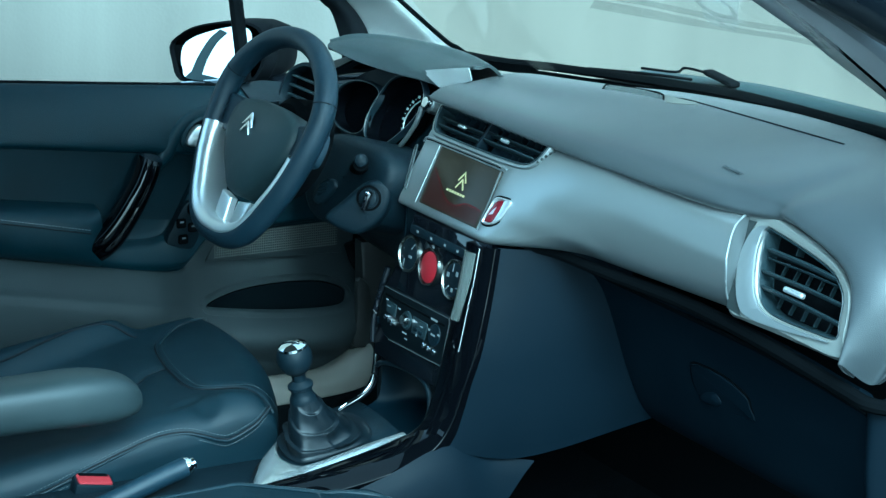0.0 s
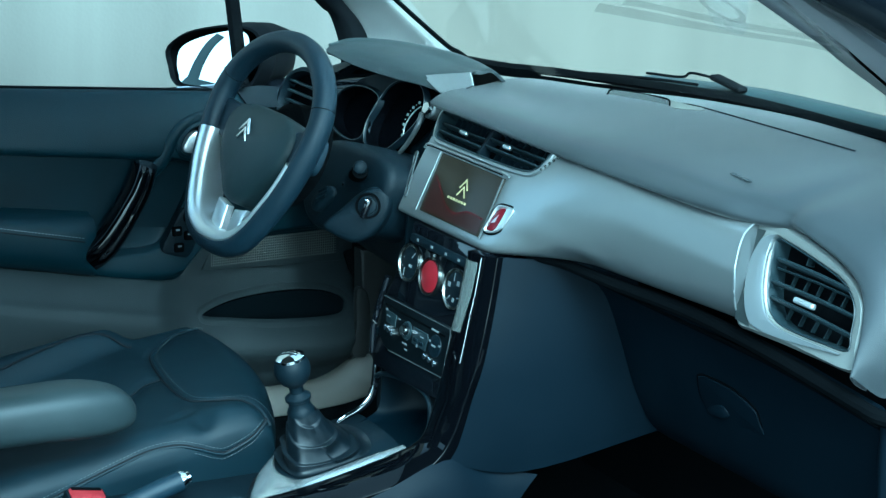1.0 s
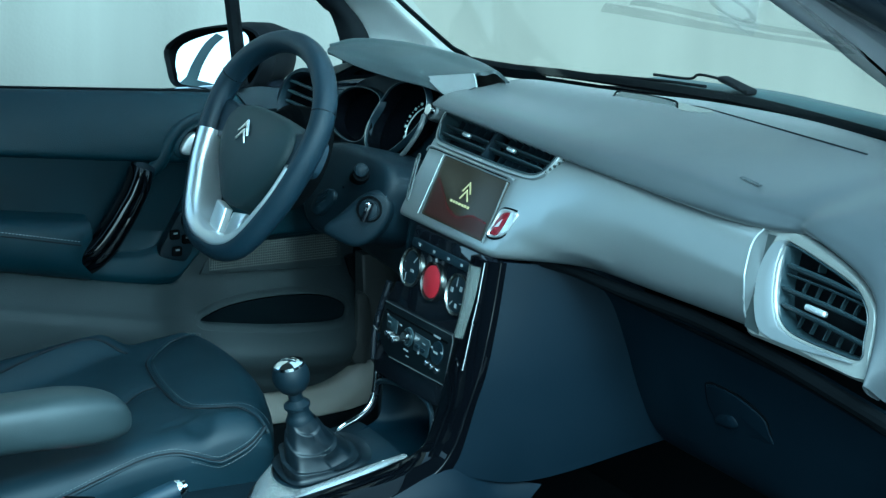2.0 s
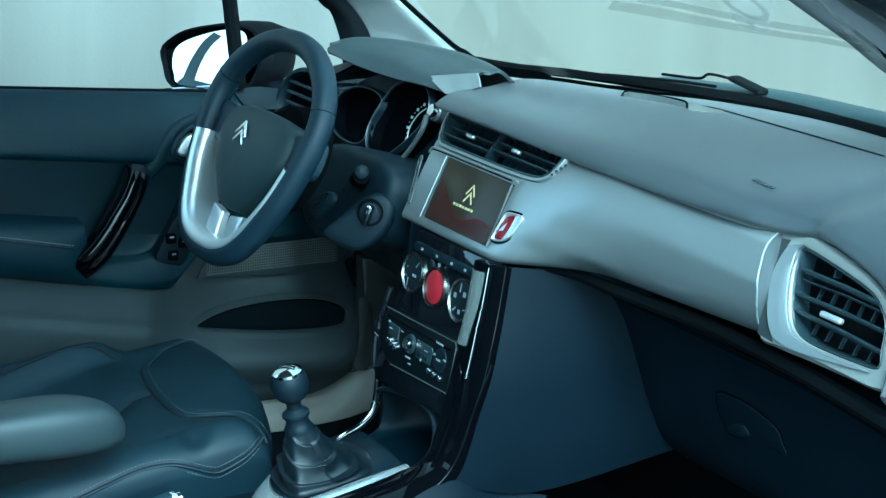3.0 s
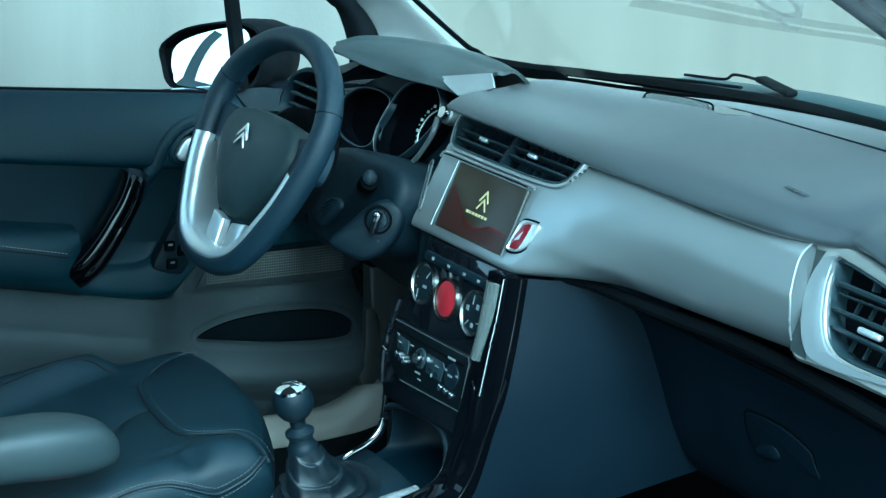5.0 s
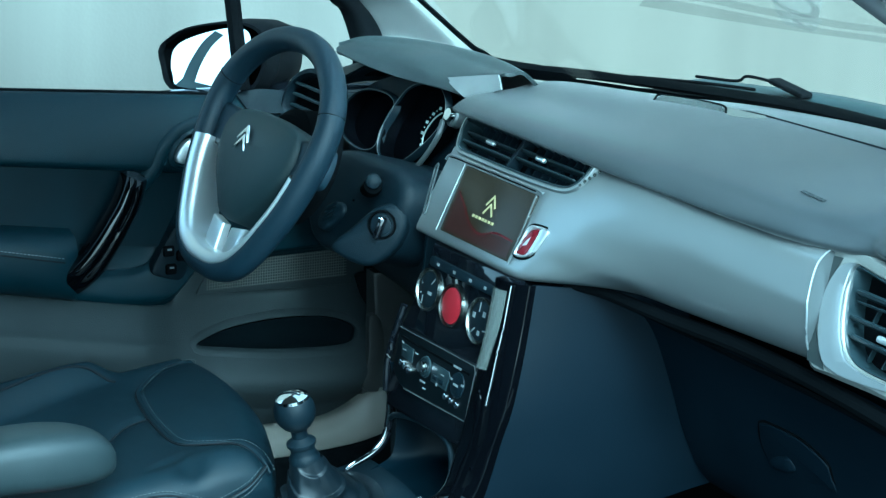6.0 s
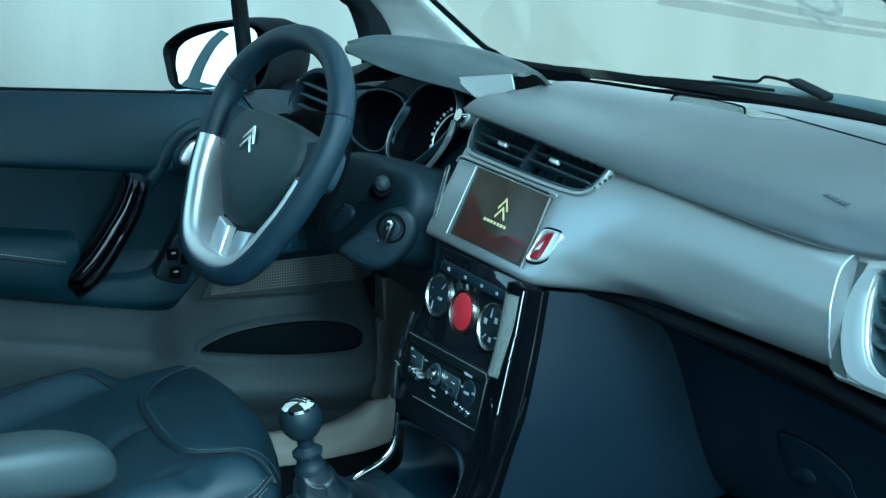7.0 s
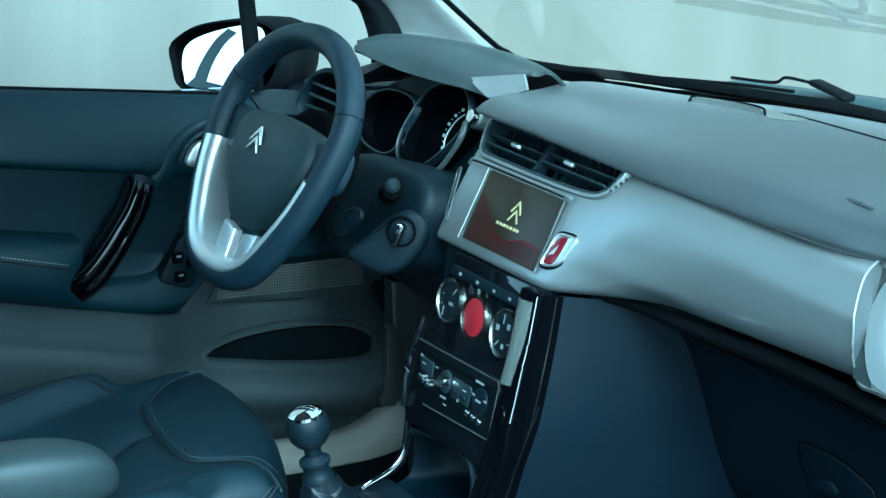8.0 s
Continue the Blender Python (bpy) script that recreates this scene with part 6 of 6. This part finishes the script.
def on_mirror(x, z, lift=0.0):
    return Vector((x, -0.0875 + 0.376 * (x - cxm) + 0.225 * (z - czm) - lift, z))


gm = bmesh.new()
gm.faces.new([gm.verts.new(on_mirror(x, z)) for x, z in gl])
glass = part("mirror_glass", thick(gm, 0.002), MIRROR, mirror, "bright mirror glass")
# Dark strip painted on the glass for the reflection of a window frame.
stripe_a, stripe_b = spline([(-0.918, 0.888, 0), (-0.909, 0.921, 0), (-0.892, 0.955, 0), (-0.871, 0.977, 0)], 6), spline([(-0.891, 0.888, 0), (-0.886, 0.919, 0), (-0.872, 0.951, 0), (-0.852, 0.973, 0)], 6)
part("reflected_frame", grid([[on_mirror(p.x, p.y, 0.0022) for p in stripe_a], [on_mirror(p.x, p.y, 0.0030) for p in stripe_b]]), SCUTTLE, glass, "dark strip painted as a reflection in the glass")
# Dark bar painted for the door's reflection along the lower edge.
part("reflected_door", thick(grid([[on_mirror(x, z, 0.0026) for x, z in ((-0.928, 0.882), (-0.917, 0.893), (-0.867, 0.892), (-0.822, 0.890))], [on_mirror(x, z, 0.0030) for x, z in ((-0.924, 0.880), (-0.910, 0.880), (-0.870, 0.882), (-0.824, 0.884))]]), 0.001), SCUTTLE, glass)
part("mirror_arm", box(-0.80, -0.74, -0.03, 0.05, 0.875, 0.905, 0.01), PAINT, mirror)

# ---------------- centre console ----------------
console = thing("centre_console", (0, -0.4, 0.26), "black centre console with chrome gear surround", "console")
part("console_body", box(-0.125, 0.085, -0.85, -0.12, 0.26, 0.452, 0.015), HARD, console)
part("rear_top", loft([[(-0.10, y, 0.452), (-0.03, y, 0.458), (0.06, y, 0.452)] for y in (-0.85, -0.6, -0.42)], d=0.003), HARD, console)
GP = pose(-0.035, -0.275, 0.490) @ pose(0, 0, 0, 9, 0, 0)
ring_in = outline([(0.0, -0.0755), (0.030, -0.072), (0.050, -0.060), (0.053, -0.030), (0.050, 0.0), (0.046, 0.05), (0.044, 0.100), (0.020, 0.112), (-0.09, 0.118), (-0.118, 0.110), (-0.116, 0.05), (-0.098, -0.02), (-0.070, -0.050), (-0.035, -0.068)], 5)
sur_in = spline([(-0.060, -0.050, 0), (-0.032, -0.067, 0), (0.0, -0.0765, 0), (0.030, -0.073, 0), (0.051, -0.061, 0), (0.054, -0.030, 0), (0.051, 0.0, 0), (0.047, 0.05, 0), (0.047, 0.108, 0)], 6)
sur_out = spline([(-0.066, -0.052, 0), (-0.038, -0.090, 0), (-0.004, -0.116, 0), (0.030, -0.138, 0), (0.062, -0.143, 0), (0.082, -0.105, 0), (0.081, -0.05, 0), (0.077, 0.005, 0), (0.060, 0.112, 0)], 6)
part("gear_surround", moved(strip(sur_in, sur_out, ((-0.03, -0.006), (0.0, 0.0005), (0.03, 0.0025), (0.12, 0.003), (0.5, 0.0015), (0.88, -0.005), (0.97, -0.008), (1.0, -0.012), (1.01, -0.04))), GP), SURROUND, console, "satin chrome gear surround", sharp=60)
gro_out = spline([(-0.070, -0.058, 0), (-0.041, -0.097, 0), (-0.006, -0.124, 0), (0.030, -0.147, 0), (0.066, -0.152, 0), (0.091, -0.110, 0), (0.091, -0.05, 0), (0.087, 0.005, 0), (0.071, 0.114, 0)], 6)
part("surround_groove", moved(strip(sur_out, gro_out, ((0.0, -0.010), (0.1, -0.022), (0.9, -0.022), (1.0, -0.016), (1.02, -0.05))), GP), SEAM, console, "dark groove beside the surround", sharp=60)
part("gear_plate", moved(plate(ring_in, 0.02, 0.002), GP @ pose(0, 0, -0.001)), HARD, console, "black plate round the gear boot")

# ---------------- gear lever ----------------
lever = thing("gear_lever", (-0.03, -0.28, 0.49), "gear lever with round black knob and chrome cap", "gear lever")
BASE_RING = around(outline([(-0.007, -0.067), (0.031, -0.064), (0.046, -0.049), (0.044, 0.003), (0.036, 0.055), (-0.002, 0.080), (-0.057, 0.088), (-0.095, 0.070), (-0.085, 0.01), (-0.055, -0.045)], 5), 120)
boot_rows = []
foot_mid, neck = GP @ Vector((-0.022, 0.008, 0)), Vector((-0.034, -0.313, 0.569))
for j in range(96):
    t = j / 95
    k = t ** 0.80
    hold = min(1.0, 7 * t) * min(1.0, 4.0 * (1 - t))
    row = []
    for n, (u, v) in enumerate(BASE_RING):
        a = math.tau * n / 120
        foot = GP @ Vector((u, v, 0.001))
        top = neck + Vector((0.0205 * math.cos(a), 0.0205 * math.sin(a), 0.004 * math.sin(a)))
        p = foot.lerp(top, k)
        p.z = foot.z + (top.z - foot.z) * (0.55 * t + 0.45 * t * t)
        away = Vector((math.cos(a), math.sin(a), 0.25))
        # a few slanting folds, each rising slowly to a crisp edge and dropping sharply
        phase = 3.0 * t + 0.42 * math.sin(a + 0.9) + 0.20 * math.sin(2 * a + 2.3)
        f = phase - math.floor(phase)
        fold = f ** 2.6 if f < 0.92 else 0.805 * (1 - (f - 0.92) / 0.08) ** 0.6
        weight = 0.6 + 0.4 * math.sin(a * 1.5 + 4.0 * t + 0.6)
        p += away * (0.0170 * (fold - 0.25) * hold * weight * (1.1 - 0.4 * t))
        p += away * (0.0020 * hold * noise.noise(Vector((2.2 * math.cos(a), 2.2 * math.sin(a), 4 * t))))
        row.append(p)
    boot_rows.append(row)
part("boot", grid(boot_rows, closed_v=True), BOOT, lever, "creased black leather boot", sharp=70)
AX = pose(-0.034, -0.314, 0.566) @ pose(0, 0, 0, 14, 2, 0)
part("collar", moved(turned([(0.020, -0.004), (0.021, 0.004), (0.018, 0.010), (0.016, 0.014), (0.0165, 0.022), (0.0195, 0.024), (0.0195, 0.028), (0.015, 0.031), (0.0105, 0.035), (0.0105, 0.055)], 28), AX), HARD, lever)
knob = part("knob", moved(turned([(0.0105, 0.040), (0.0110, 0.046), (0.0190, 0.052), (0.0245, 0.060), (0.0270, 0.069), (0.0268, 0.078), (0.0240, 0.087), (0.0210, 0.0915), (0.019, 0.093), (0.0, 0.093)], 36), AX), HARD, lever, "round black knob")
part("knob_cap", moved(turned([(0.0225, 0.0885), (0.0215, 0.0935), (0.016, 0.0968), (0.008, 0.0988), (0.0, 0.0993)], 36), AX), CHROME, knob, "chrome cap")

# ---------------- handbrake and buckle ----------------
brake = thing("handbrake", (-0.015, -0.70, 0.45), "black handbrake lever with a chrome button", "handbrake")
part("grip", sweep(spline([(-0.015, -0.515, 0.497), (-0.015, -0.56, 0.484), (-0.015, -0.64, 0.458), (-0.015, -0.80, 0.41)], 6), 0.0155, 14), RIMLEATHER, brake, "black leather grip")
part("button", moved(turned([(0.0145, -0.014), (0.0145, 0.0), (0.012, 0.006), (0.009, 0.006), (0.0085, 0.012), (0.0, 0.013)], 24), pose(-0.015, -0.512, 0.498) @ pose(0, 0, 0, -72, 0, 0)), CHROME, brake, "chrome button")
buckle = thing("belt_buckle", (-0.095, -0.64, 0.42), "black belt buckle with a red release button", "belt buckle")
BK = pose(-0.092, -0.628, 0.463) @ pose(0, 0, 0, -8, 12, -8)
part("case", moved(box(-0.016, 0.016, -0.030, 0.030, -0.075, 0.006, 0.005, 2), BK), HARD, buckle)
part("release", moved(box(-0.0125, 0.0125, -0.026, 0.026, -0.01, 0.0085, 0.003, 2), BK), REDBTN, buckle, "red release button")
part("slot", moved(box(-0.0128, -0.006, -0.022, 0.022, 0.0, 0.0092), BK), BLACK, buckle)
